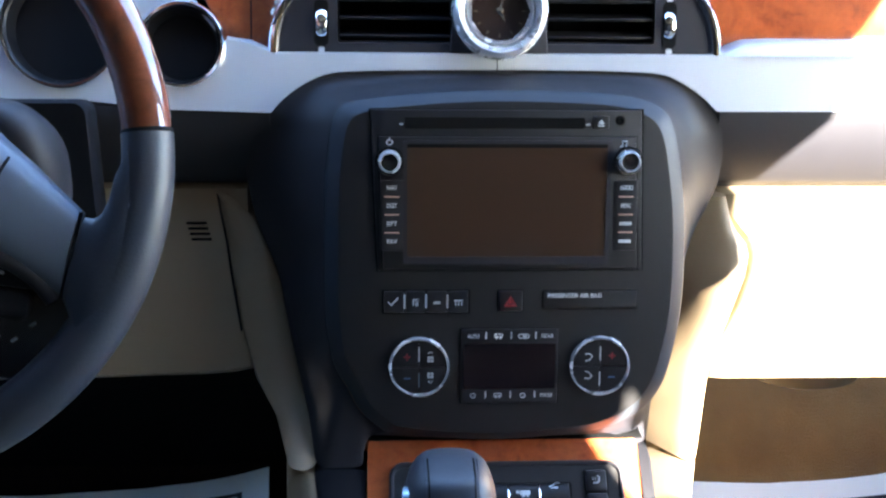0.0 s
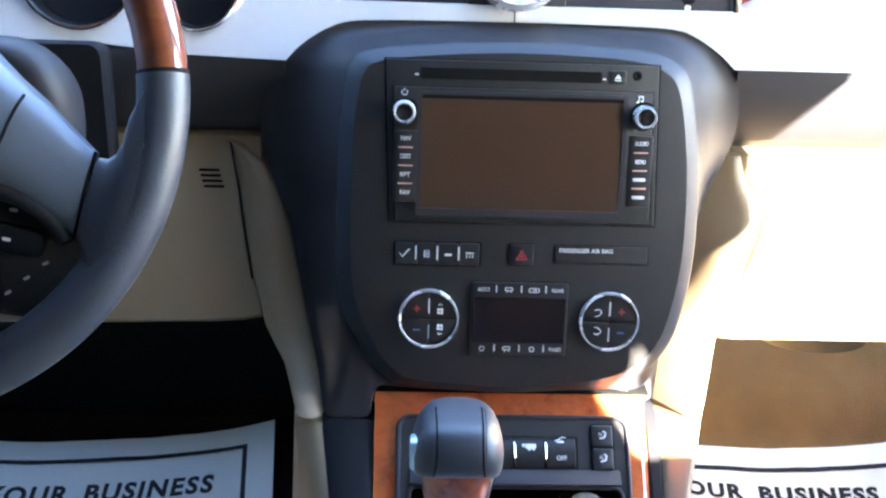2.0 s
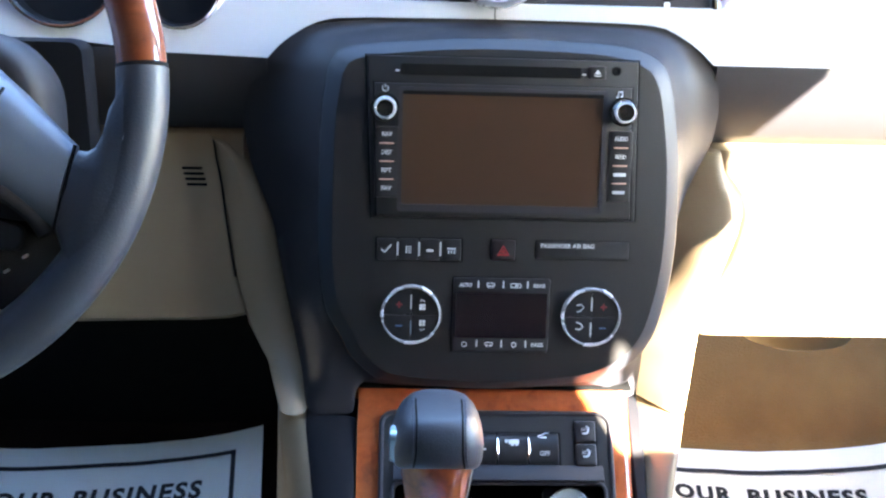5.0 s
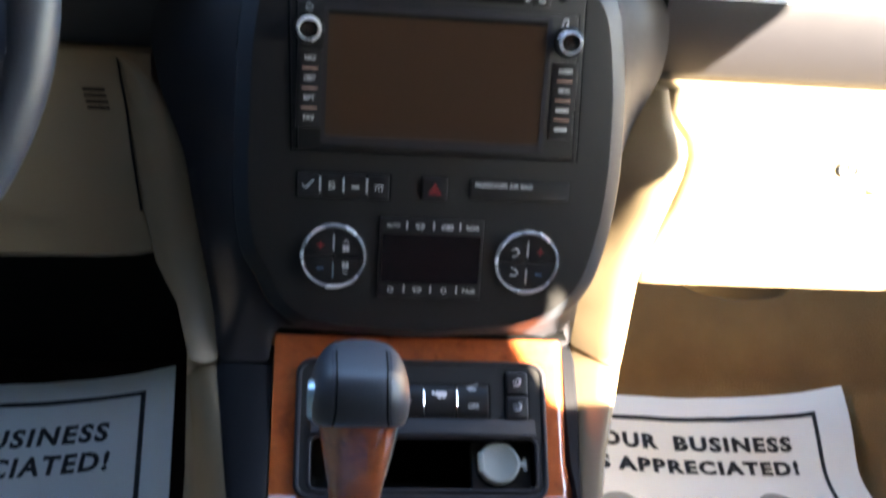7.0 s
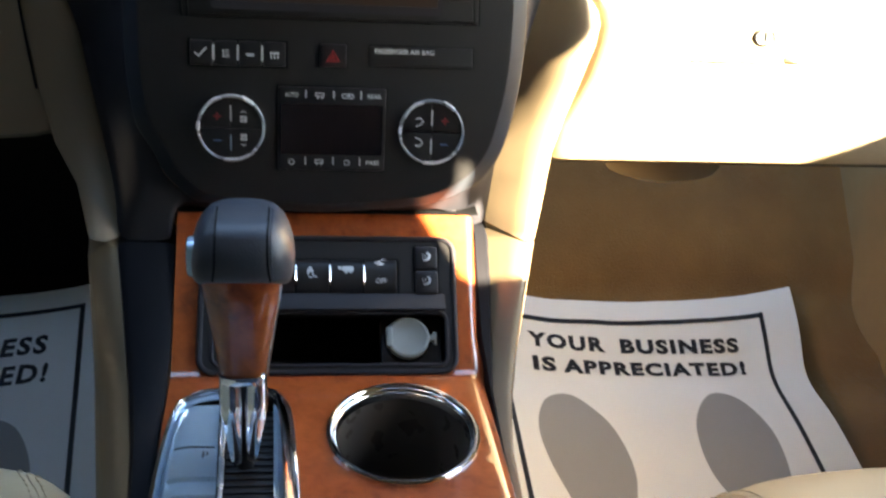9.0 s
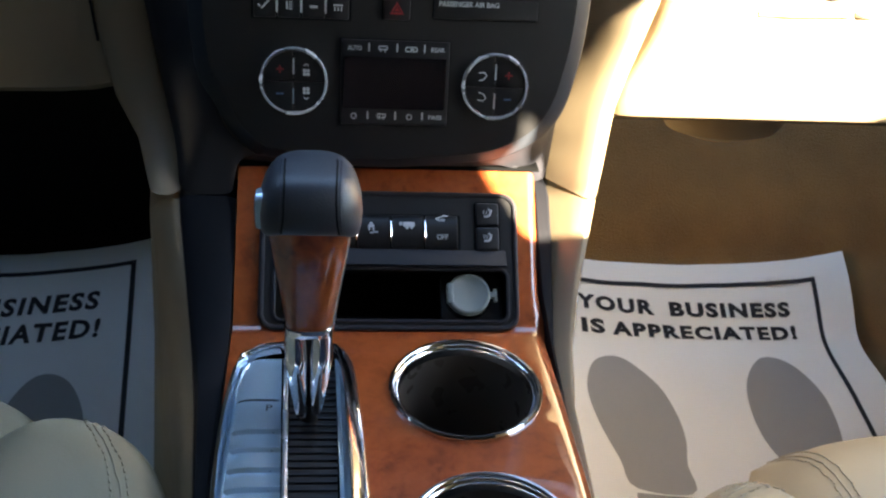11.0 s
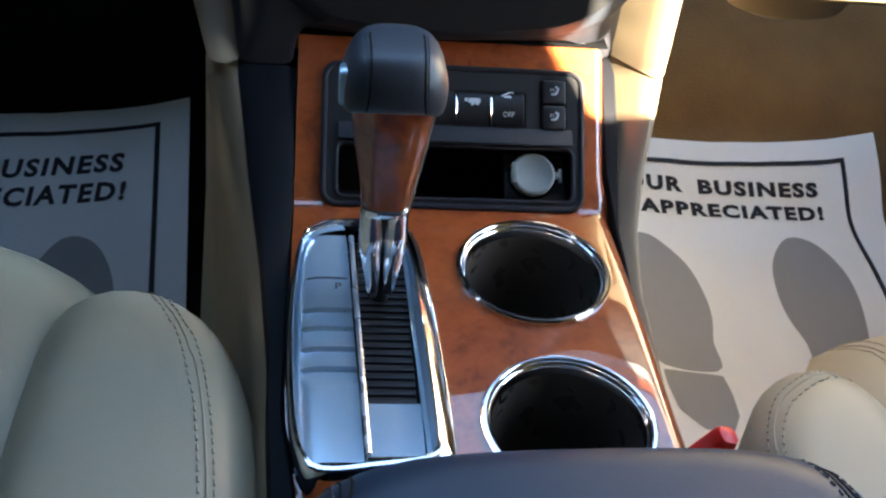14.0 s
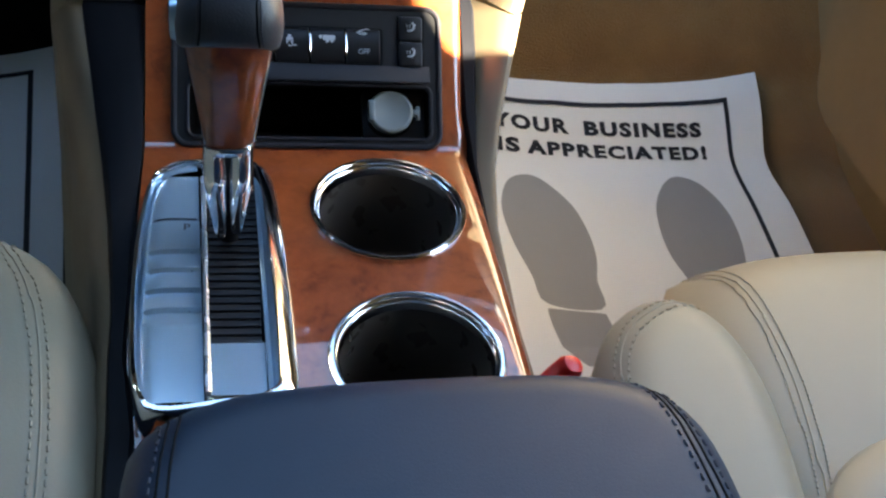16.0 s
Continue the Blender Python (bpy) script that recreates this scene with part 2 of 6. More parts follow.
def tube(path, radius, n=10, closed=False, bm=None, flat=1.0):
    """A round bar along a line; radius may be a list."""
    bm = bm or bmesh.new()
    p = [Vector(q) for q in path]
    m, loops, side = len(p), [], None
    for i in range(m):
        a, b = (p[(i - 1) % m], p[(i + 1) % m]) if closed else (p[max(i - 1, 0)], p[min(i + 1, m - 1)])
        way = (b - a).normalized()
        if side is None:
            side = way.orthogonal().normalized()
        side = (side - way * side.dot(way)).normalized()
        up = way.cross(side)
        r = radius[i] if isinstance(radius, (list, tuple)) else radius
        loops.append([p[i] + r * (math.cos(2 * math.pi * k / n) * side + flat * math.sin(2 * math.pi * k / n) * up) for k in range(n)])
    if closed:
        loops.append(loops[0])
    loft(bm, loops, cap=(not closed, not closed))
    if closed:
        bmesh.ops.remove_doubles(bm, verts=bm.verts, dist=1e-6)
    return bm


def box(lo, hi, edge=0.0, bm=None, m=Matrix()):
    bm = bm or bmesh.new()
    lo, hi = Vector(lo), Vector(hi)
    made = bmesh.ops.create_cube(bm, size=1.0)["verts"]
    for v in made:
        v.co = m @ Vector([lo[i] + (hi[i] - lo[i]) * (v.co[i] + 0.5) for i in range(3)])
    if edge:
        bmesh.ops.bevel(bm, geom=[e for e in bm.edges if e.verts[0] in made], offset=edge, segments=2, affect="EDGES", profile=0.6)
    return bm


def sheet(fn, nu, nv, thick=0.0, bm=None):
    """A surface fn(u, v) over the unit square, with thickness downward along z."""
    bm = bm or bmesh.new()
    top = [[bm.verts.new(fn(i / nu, j / nv)) for i in range(nu + 1)] for j in range(nv + 1)]
    for j in range(nv):
        for i in range(nu):
            bm.faces.new((top[j][i], top[j][i + 1], top[j + 1][i + 1], top[j + 1][i]))
    if thick:
        low = [[bm.verts.new(v.co - Vector((0, 0, thick))) for v in row] for row in top]
        for j in range(nv):
            for i in range(nu):
                bm.faces.new((low[j][i], low[j + 1][i], low[j + 1][i + 1], low[j][i + 1]))
        rim = [(0, i) for i in range(nu)] + [(j, nu) for j in range(nv)] + [(nv, i) for i in range(nu, 0, -1)] + [(j, 0) for j in range(nv, 0, -1)]
        for (a, b), (c, d) in zip(rim, rim[1:] + rim[:1]):
            bm.faces.new((top[a][b], low[a][b], low[c][d], top[c][d]))
    return bm


def words(text, size, m, bm=None, fn=None, bold=0.0, width=None, align="CENTER", space=1.0, slant=0.0):
    """Letters of the built-in font, laid into the plane of m or onto fn(x, y)."""
    cu = bpy.data.curves.new("letters", "FONT")
    cu.body, cu.size, cu.align_x, cu.align_y, cu.offset, cu.resolution_u, cu.space_character, cu.shear = text, size, align, "CENTER", bold, 3, space, slant
    ob = bpy.data.objects.new("letters", cu)
    scene.collection.objects.link(ob)
    me = bpy.data.meshes.new_from_object(ob.evaluated_get(bpy.context.evaluated_depsgraph_get()))
    bpy.data.objects.remove(ob)
    bm = bm or bmesh.new()
    old = set(bm.verts)
    bm.from_mesh(me)
    bpy.data.meshes.remove(me)
    fresh = [v for v in bm.verts if v not in old]
    k = width / max(max(v.co.x for v in fresh) - min(v.co.x for v in fresh), 1e-6) if width else 1.0
    for v in fresh:
        v.co = fn(v.co.x * k, v.co.y) if fn else m @ Vector((v.co.x * k, v.co.y, 0))
    return bm


# ---- frames of reference ----
def leaning(x, y, z, slope):
    """A frame on a panel that leans back by slope (metres back per metre up): x right, y up along it, z out towards the cabin."""
    a = math.atan(slope)
    c, s = math.cos(a), math.sin(a)
    return Matrix(((1, 0, 0, x), (0, s, -c, y), (0, c, s, z), (0, 0, 0, 1)))


STACK = leaning(0.08, 0.881, 0.502, 0.20)
RAMP = leaning(0.08, 0.8405, 0.397, 1.0)
SILVER = leaning(0.08, 0.960, 0.710, 0.40)
VENTS = leaning(0.08, 0.980, 0.760, 0.25)


def on(m, slope, x, z):
    """World x and z of a point on a leaning panel as its own two coordinates."""
    return x - m.translation.x, (z - m.translation.z) / math.cos(math.atan(slope))


def st(x, z):
    return on(STACK, 0.20, x, z)


def rp(x, z):
    return on(RAMP, 1.0, x, z)


def sv(x, z):
    return on(SILVER, 0.40, x, z)


def vt(x, z):
    return on(VENTS, 0.25, x, z)


def shift(m, u, v, n=0.0):
    return m @ Matrix.Translation((u, v, n))


def fill(outer, holes, place, thick=None):
    """A flat sheet with holes; place(x, y) gives the world place. thick: the way to push a back face."""
    bm = bmesh.new()
    edges = []
    for loop in (outer, *holes):
        vs = [bm.verts.new((x, y, 0)) for x, y in loop]
        edges += [bm.edges.new((a, b)) for a, b in zip(vs, vs[1:] + vs[:1])]
    bmesh.ops.triangle_fill(bm, use_beauty=True, edges=edges)
    if thick is not None:
        made = bmesh.ops.extrude_face_region(bm, geom=list(bm.faces))["geom"]
        back = {v for v in made if isinstance(v, bmesh.types.BMVert)}
    for v in bm.verts:
        p = place(v.co.x, v.co.y)
        v.co = p + Vector(thick) if thick is not None and v in back else p
    return bm


# ---- the car's shell ----
def step_z(y):
    """Passenger's floor: nearly level, then rising to the toe board."""
    k = y - 1.30
    return -0.006 + 0.13 * k + 0.42 * (k + math.sqrt(k * k + 0.0004)) / 2


def floor_z(y, x=-1.0):
    if x > 0.1 and 1.0 <= y < 1.42:
        return step_z(y)
    if x > 0.1:
        return step_z(1.0) if y < 1.0 else step_z(1.42) + 0.95 * (y - 1.42)
    if y < 1.0:
        return -0.086
    if y < 1.42:
        return 0.013 + 0.33 * (y - 1.3)
    return 0.0526 + 0.95 * (y - 1.42)


def build_shell():
    ys = [-1.2, -0.4, 0.3, 0.7, 1.0, 1.1, 1.2, 1.3, 1.38, 1.42, 1.46, 1.55, 1.7, 1.85]

    def ground(u, v):
        k = v * (len(ys) - 1)
        i = min(int(k), len(ys) - 2)
        y = ys[i] + (ys[i + 1] - ys[i]) * (k - i)
        x = -0.70 + 1.56 * u
        bump = 0.006 * noise.noise(Vector((x * 5, y * 5, 0)))
        return Vector((x, y, floor_z(y, x) + bump))

    solo("floor", sheet(ground, 60, 52, 0.03), M_CARPET, "tan cut-pile carpet over the footwell floor and toe board", "carpet", "structure")
    # Unseen ground plane, added to throw warm sunlight up into the cabin.
    solo("ground", box((-60, -60, -0.60), (60, 60, -0.55)), M_PAVE, "unseen pale ground added to bounce sunlight into the car", "ground", "structure")
    solo("tunnel", box((-0.045, 0.93, -0.1), (0.205, 1.75, 0.43), 0.01), M_CARPET, "carpeted tunnel between the two footwells", "carpet", "structure")
    # Ceiling and rear wall are unseen, added to block and dim light.
    solo("ceiling", box((-0.72, -0.5, 1.24), (0.88, 0.80, 1.27)), M_DARKROOF, "unseen dark ceiling added to hold back light over the cabin", "headliner", "structure")
    rear = box((-0.72, -0.43, -0.1), (0.88, -0.40, 1.27))
    solo("wall_rear", rear, M_CHAR, "unseen dark wall added to close off light behind the cabin", "wall", "structure")
    # Unseen side walls, added as light blockers with invented openings.
    for name, x, side in (("wall_passenger", 0.845, 1), ("wall_driver", -0.70, -1)):
        outer = [(-1.2, -0.1), (1.85, -0.1), (1.85, 0.88), (1.3, 0.88), (0.80, 1.24), (0.76, 1.27), (-1.2, 1.27)]
        if side > 0:
            # Outline plotted back from the wanted sun patches, not a real window shape.
            light_opening = [(0.3025, 0.866), (0.305, 0.851), (0.3115, 0.845), (0.326, 0.834), (0.337, 0.829), (0.36, 0.812), (0.45, 0.63), (0.50, 0.57), (0.56, 0.52), (0.618, 0.51), (0.620, 0.722), (0.640, 0.716), (0.672, 0.706), (1.02, 0.600), (1.15, 0.63), (1.12, 0.85), (0.94, 1.05), (0.7075, 1.164), (0.5815, 1.072), (0.5365, 1.038), (0.490, 0.982), (0.482, 0.945), (0.4701, 0.9408), (0.4589, 0.9374), (0.4513, 0.9245), (0.4369, 0.9074), (0.4296, 0.9011), (0.407, 0.8742), (0.3853, 0.856), (0.3725, 0.8470), (0.3735, 0.8430), (0.3754, 0.8459), (0.380, 0.862), (0.370, 0.880), (0.350, 0.884), (0.333, 0.911), (0.3235, 0.944), (0.3165, 0.920), (0.3105, 0.897)]
        else:
            light_opening = [(0.90, 0.92), (1.12, 0.88), (1.10, 0.92), (0.98, 1.02), (0.90, 1.06)]
        # Low slit added on the driver's side only to let light in.
        gap = [] if side > 0 else [[(1.00, 0.27), (1.22, 0.27), (1.22, 0.315), (1.00, 0.315)]]
        bm = fill(outer, [light_opening] + gap, lambda a, b: Vector((x, a, b)), thick=(0.003 * side, 0, 0))
        solo(name, bm, M_DOOR if side > 0 else M_CHAR, "unseen side wall with an opening cut to shape the light", "door trim", "structure")


def build_door_panel():
    """Lower passenger door trim that shows beyond the floor mat, with a rounded front corner."""
    t = thing("door_panel", (0.81, 1.15, 0.085), "cashmere plastic lower door trim with a rounded front corner", "door panel")
    m = Matrix(((0, 0, -1, 0.850), (1, 0, 0, 0), (0, 1, 0, 0), (0, 0, 0, 1)))
    low = [(p.x, p.y) for p in curve([(1.352, 0.30), (1.346, 0.24), (1.337, 0.17), (1.316, 0.112), (1.280, 0.087), (1.21, 0.082), (1.10, 0.084)], 30)]
    part("trim", plate(low + [(0.40, 0.09), (0.40, 0.30)], 0.0, 0.078, m, 0.012), M_DOOR, t)
    part("pocket_lip", tube([Vector((0.775, y, 0.302)) for y in (0.42, 0.8, 1.2, 1.33)], 0.008, 10), M_DOOR, t)
    part("upper_trim", box((0.815, 0.3, 0.31), (0.848, 1.34, 0.49), 0.008), M_DOOR, t)


# ---- dashboard ----
GAUGES = ((-0.155, 0.7365, 0.0305), (-0.2415, 0.748, 0.0435), (-0.3345, 0.748, 0.0435))


def build_dashboard():
    d = thing("dashboard", (0.08, 1.05, 0.70), "charcoal, silver and cashmere dashboard with burl wood inlays", "dashboard")
    sil = lambda x, z: SILVER @ Vector((*sv(x, z), 0))
    low = [(-0.45, 0.703), (-0.225, 0.698), (-0.163, 0.692), (-0.089, 0.690)]
    arch = [(p.x, p.y) for p in curve([(-0.089, 0.690), (-0.077, 0.702), (-0.055, 0.7145), (-0.03, 0.719), (0.08, 0.7205), (0.19, 0.7195), (0.215, 0.7145), (0.235, 0.703), (0.247, 0.692)], 32)]
    high = [(0.84, 0.694), (0.84, 0.742), (0.262, 0.7365), (0.249, 0.7315), (-0.088, 0.7315), (-0.104, 0.738), (-0.125, 0.741), (-0.175, 0.80), (-0.45, 0.83)]
    holes = [[(x + r * math.cos(a), z + 0.93 * r * math.sin(a)) for a in (2 * math.pi * k / 36 for k in range(36))] for x, z, r in GAUGES]
    bm = fill(low[:-1] + arch + high, holes, sil, thick=(0, 0.012, 0))
    part("silver_trim", bm, M_SILVER, d, "satin silver painted trim band")
    part("silver_seam", plate([sv(x, z) for x, z in ((0.0795, 0.7200), (0.0803, 0.7200), (0.0803, 0.7318), (0.0795, 0.7318))], 0.0, 0.0004, SILVER), M_SEAM, d, "", 0)
    # rolled upper lip of the silver band on the passenger side
    bm = bmesh.new()
    loops = []
    for x, k in ((0.252, 0.0), (0.258, 0.5), (0.268, 0.9), (0.29, 1.0), (0.84, 1.0)):
        loops.append([Vector((x, y, z)) for y, z in ((0.966, 0.7315), (0.970, 0.7315 + 0.006 * k), (0.980, 0.7315 + 0.010 * k), (0.994, 0.7315 + 0.011 * k), (0.998, 0.728))])
    part("silver_lip", loft(bm, loops), M_SILVER, d)
    # wood inlays
    bm = plate([vt(x, z) for x, z in ((-0.125, 0.742), (-0.088, 0.730), (-0.07, 0.76), (-0.03, 0.81), (-0.03, 0.83), (-0.19, 0.83), (-0.17, 0.795), (-0.14, 0.77))], -0.02, -0.012, VENTS, 0.002)
    part("wood_inlay", bm, M_WOOD, d, "glossy burl wood inlay")
    bm = bmesh.new()
    loops = []
    for x in (0.236, 0.245, 0.26, 0.40, 0.84):
        k = min(1.0, (x - 0.236) / 0.02)
        loops.append([Vector((x, y, z)) for y, z in ((0.99, 0.728), (0.984, 0.740), (0.984 + 0.002, 0.760), (0.990, 0.778), (1.000, 0.792), (1.02, 0.800), (1.03, 0.728))])
    part("wood_inlay", loft(bm, loops), M_WOOD, d, "glossy burl wood inlay")
    bm = plate([vt(x, z) for x, z in ((-0.1055, 0.739), (-0.1045, 0.739), (-0.1035, 0.83), (-0.1045, 0.83))], -0.012, -0.0115, VENTS)
    part("wood_seam", bm, M_SEAM, d)
    # padded top
    bm = bmesh.new()
    loops = []
    for x in (-0.70, -0.45, -0.2, 0.0, 0.2, 0.5, 0.86):
        loops.append([Vector((x, y, z)) for y, z in ((1.02, 0.790), (1.004, 0.800), (1.012, 0.814), (1.06, 0.822), (1.2, 0.826), (1.45, 0.83), (1.45, 0.78))])
    part("top_pad", loft(bm, loops), M_CHAR, d, "soft charcoal dash top")
    # charcoal bands below the silver
    for x0, x1, xs in ((-0.66, -0.09, -1), (0.25, 0.86, 1)):
        bm = bmesh.new()
        loops = []
        for k in range(9):
            x = x0 + (x1 - x0) * k / 8
            loops.append([Vector((x, y, z)) for y, z in ((0.975, 0.698), (0.955, 0.694), (0.953, 0.686), (0.962, 0.66), (0.972, 0.632), (0.985, 0.622), (1.02, 0.62), (1.02, 0.69))])
        part("lower_band", loft(bm, loops), M_CHAR, d, "charcoal plastic band")
    # cashmere knee panel on the driver's side
    bm = bmesh.new()
    loops = []
    for x, b in ((-0.66, 0.469), (-0.50, 0.469), (-0.33, 0.469), (-0.25, 0.470), (-0.19, 0.472), (-0.15, 0.473), (-0.125, 0.475), (-0.112, 0.478)):
        back = 0.008 if x > -0.11 else 0.0
        loops.append([Vector((x, y + back, z)) for y, z in ((0.985, 0.630), (0.972, 0.624), (0.968, 0.605), (0.958, 0.555), (0.948, 0.51), (0.942, b + 0.006), (0.950, b), (1.05, b + 0.012), (1.05, 0.63))])
    part("knee_panel", loft(bm, loops), M_TAN, d, "cashmere plastic knee bolster")
    for k in range(4):
        z = 0.5975 - 0.0042 * k
        m = leaning(-0.152 + 0.0012 * k, 0.968 + 0.2 * (z - 0.605), z, 0.2)
        part("vent_slot", plate(rr(0.016, 0.0021, 0.0008, 2), -0.006, 0.0006, m), M_VOID, d)
    # rounded cashmere pillars beside the stack
    for side in (-1, 1):
        rows = ([(0.6225, -0.1375, -0.1340, 0.9735), (0.6175, -0.1352, -0.1225, 0.9705), (0.6054, -0.1335, -0.1095, 0.968), (0.584, -0.1295, -0.0970, 0.963), (0.558, -0.1262, -0.0884, 0.957), (0.513, -0.1195, -0.0797, 0.947), (0.475, -0.1085, -0.0712, 0.934), (0.452, -0.0915, -0.0645, 0.914), (0.4300, -0.0800, -0.0578, 0.8785)] if side < 0 else
                [(0.618, 0.2680, 0.2460, 0.972), (0.604, 0.2715, 0.2445, 0.9685), (0.592, 0.2760, 0.2420, 0.965), (0.580, 0.2860, 0.2395, 0.962), (0.570, 0.2885, 0.2370, 0.959), (0.556, 0.2860, 0.2335, 0.9555), (0.530, 0.2765, 0.2275, 0.950), (0.504, 0.2668, 0.2215, 0.944), (0.480, 0.2578, 0.2175, 0.9355), (0.464, 0.2535, 0.2145, 0.925), (0.445, 0.2480, 0.2105, 0.910), (0.4283, 0.2420, 0.2070, 0.8942)])
        bm = bmesh.new()
        loops = []
        for z, xo, xi, y in rows:
            w = xo - xi
            prof = ((xo, y + 0.05), (xo, y + 0.006), (xo - 0.08 * w, y), (xo - 0.3 * w, y - 0.004), (xo - 0.6 * w, y - 0.005), (xo - 0.85 * w, y - 0.001), (xi, y + 0.006), (xi, y + 0.05))
            if side > 0:
                k = w * (0.45 + 0.47 * min(1.0, max(0.0, (0.570 - z) / 0.05)) + 0.36 * min(1.0, max(0.0, (0.505 - z) / 0.06)))
                prof = ((xi, y + 0.05), (xi, y + 0.44 * k), (xi + 0.05 * w, y + 0.40 * k), (xi + 0.45 * w, y), (xi + 0.66 * w, y - 0.205 * k), (xi + 0.76 * w, y - 0.25 * k), (xi + 0.88 * w, y - 0.225 * k), (xi + 0.96 * w, y - 0.13 * k), (xo, y + 0.04 * w), (xo, y + 0.05))
            loops.append([Vector((x, yy, z)) for x, yy in prof])
        if side < 0:
            part("pillar_seam", tube(curve([Vector((xo + 0.0005, y + 0.0005, z)) for z, xo, xi, y in rows[:6]], 30), 0.0010, 6), M_SEAM, d)
        part("knee_pillar", loft(bm, loops), M_TAN, d, "rounded cashmere side pillar")
    # glove box and the passenger's lower dash
    g = part("glove_box", glove(), M_TAN, d, "cashmere glove box lid")
    def lip(x0, x1, z0, z1, out):
        """Pull lip that stands out from the lid and thins towards its far end."""
        loops = []
        for k in range(7):
            f = k / 6
            x, z = x0 + (x1 - x0) * f, z0 + (z1 - z0) * f
            y = 0.9570 + 0.22 * (z - 0.543)
            h = 0.0024 - 0.0009 * f
            d = out * (0.25 + 0.75 * min(1.0, 3 * f))
            loops.append([Vector((x, y + dy, z + dz)) for dy, dz in ((0.004, -h), (-0.4 * d, -h), (-d, -0.4 * h), (-d, 0.3 * h), (-0.6 * d, h), (0.004, h))])
        return loft(bmesh.new(), loops)

    part("glove_latch", lip(0.362, 0.4330, 0.5465, 0.5482, 0.0040), M_TAN, g, "long cashmere pull lip")
    part("latch_end", lip(0.4370, 0.4525, 0.5483, 0.5487, 0.0045), M_TAN, g)
    lock = leaning(0.4185, 0.9605, 0.5655, 0.2)
    part("lock", lathe([(0.0092, -0.002), (0.0090, 0.0016), (0.0075, 0.0022), (0.0066, 0.0008), (0.0002, 0.0008)], lock, 32, squash=0.8), M_SATIN2, g, "grey key lock")
    part("key_slot", plate(rr(0.0014, 0.0070, 0.0006, 3), 0.0, 0.0012, lock), M_VOID, g)
    part("recess_wall", box((0.250, 0.9735, 0.463), (0.300, 0.985, 0.612), 0.001), M_TAN, d)
    # Passenger side gets the bounce-tinted brown, driver side plain charcoal.
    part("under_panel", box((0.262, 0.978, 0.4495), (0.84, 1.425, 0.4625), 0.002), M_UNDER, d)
    part("under_panel", box((-0.69, 0.958, 0.488), (-0.055, 1.425, 0.498), 0.002), M_CHAR, d)
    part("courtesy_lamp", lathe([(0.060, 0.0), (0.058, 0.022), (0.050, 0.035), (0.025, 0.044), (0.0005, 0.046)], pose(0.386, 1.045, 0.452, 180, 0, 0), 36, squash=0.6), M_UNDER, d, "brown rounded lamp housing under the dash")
    # unseen black panels behind the dash, added to stop light leaking into the footwells
    part("leak_blocker", box((0.0, 1.43, 0.40), (0.86, 1.46, 0.82)), M_VOID, d)
    part("leak_blocker", box((-0.70, 1.43, 0.452), (0.0, 1.46, 0.82)), M_VOID, d)
    part("footwell_blocker", box((-0.70, 1.435, 0.03), (0.0, 1.455, 0.285)), M_VOID, d)
    return d


def glove():
    """Lid whose near end is cut to the belly of the pillar beside it."""
    rim = ((0.630, 0.262), (0.604, 0.2660), (0.592, 0.276), (0.580, 0.2870), (0.568, 0.2915), (0.552, 0.2905), (0.530, 0.2845), (0.504, 0.2720), (0.484, 0.2605), (0.460, 0.2590))

    def start(z):
        for (z1, x1), (z0, x0) in zip(rim, rim[1:]):
            if z0 <= z <= z1:
                return x0 + (x1 - x0) * (z - z0) / (z1 - z0)
        return rim[-1][1]

    face = [(0.99, 0.624), (0.975, 0.618), (0.968, 0.604), (0.9655, 0.592), (0.963, 0.580), (0.961, 0.568), (0.959, 0.556), (0.957, 0.543), (0.954, 0.530), (0.9515, 0.517), (0.949, 0.504), (0.947, 0.492), (0.9445, 0.478), (0.948, 0.466), (0.96, 0.463), (0.99, 0.463)]
    bm = bmesh.new()
    loops = []
    for f, e in ((0.0, 0.006), (0.012, 0.0012), (0.03, 0.0), (0.15, 0.0), (0.4, 0.0), (0.7, 0.0), (0.98, 0.0), (1.0, 0.006)):
        loops.append([Vector((start(z) + (0.838 - start(z)) * f, y + e, z)) for y, z in face])
    return loft(bm, loops)


def build_gauges():
    for k, (x, z, r) in enumerate(GAUGES):
        m = SILVER @ Matrix.Translation((*sv(x, z), 0))
        t = thing("gauge", m.translation, "round instrument with a chrome bezel and an unlit black face", "gauge", "instrument cluster")
        part("bezel", lathe([(r - 0.004, -0.010), (r - 0.003, 0.000), (r - 0.001, 0.003), (r + 0.001, 0.0035), (r + 0.003, 0.001), (r + 0.0035, -0.004)], m, 48), M_CHROME, t, "polished chrome ring")
        part("shroud", lathe([(r - 0.003, 0.0), (r - 0.004, -0.006), (r - 0.006, -0.012)], m, 40), M_GAUGE, t)
        part("dial", lathe([(0.0005, -0.012), (r - 0.005, -0.012)], m, 40), M_GAUGE, t)


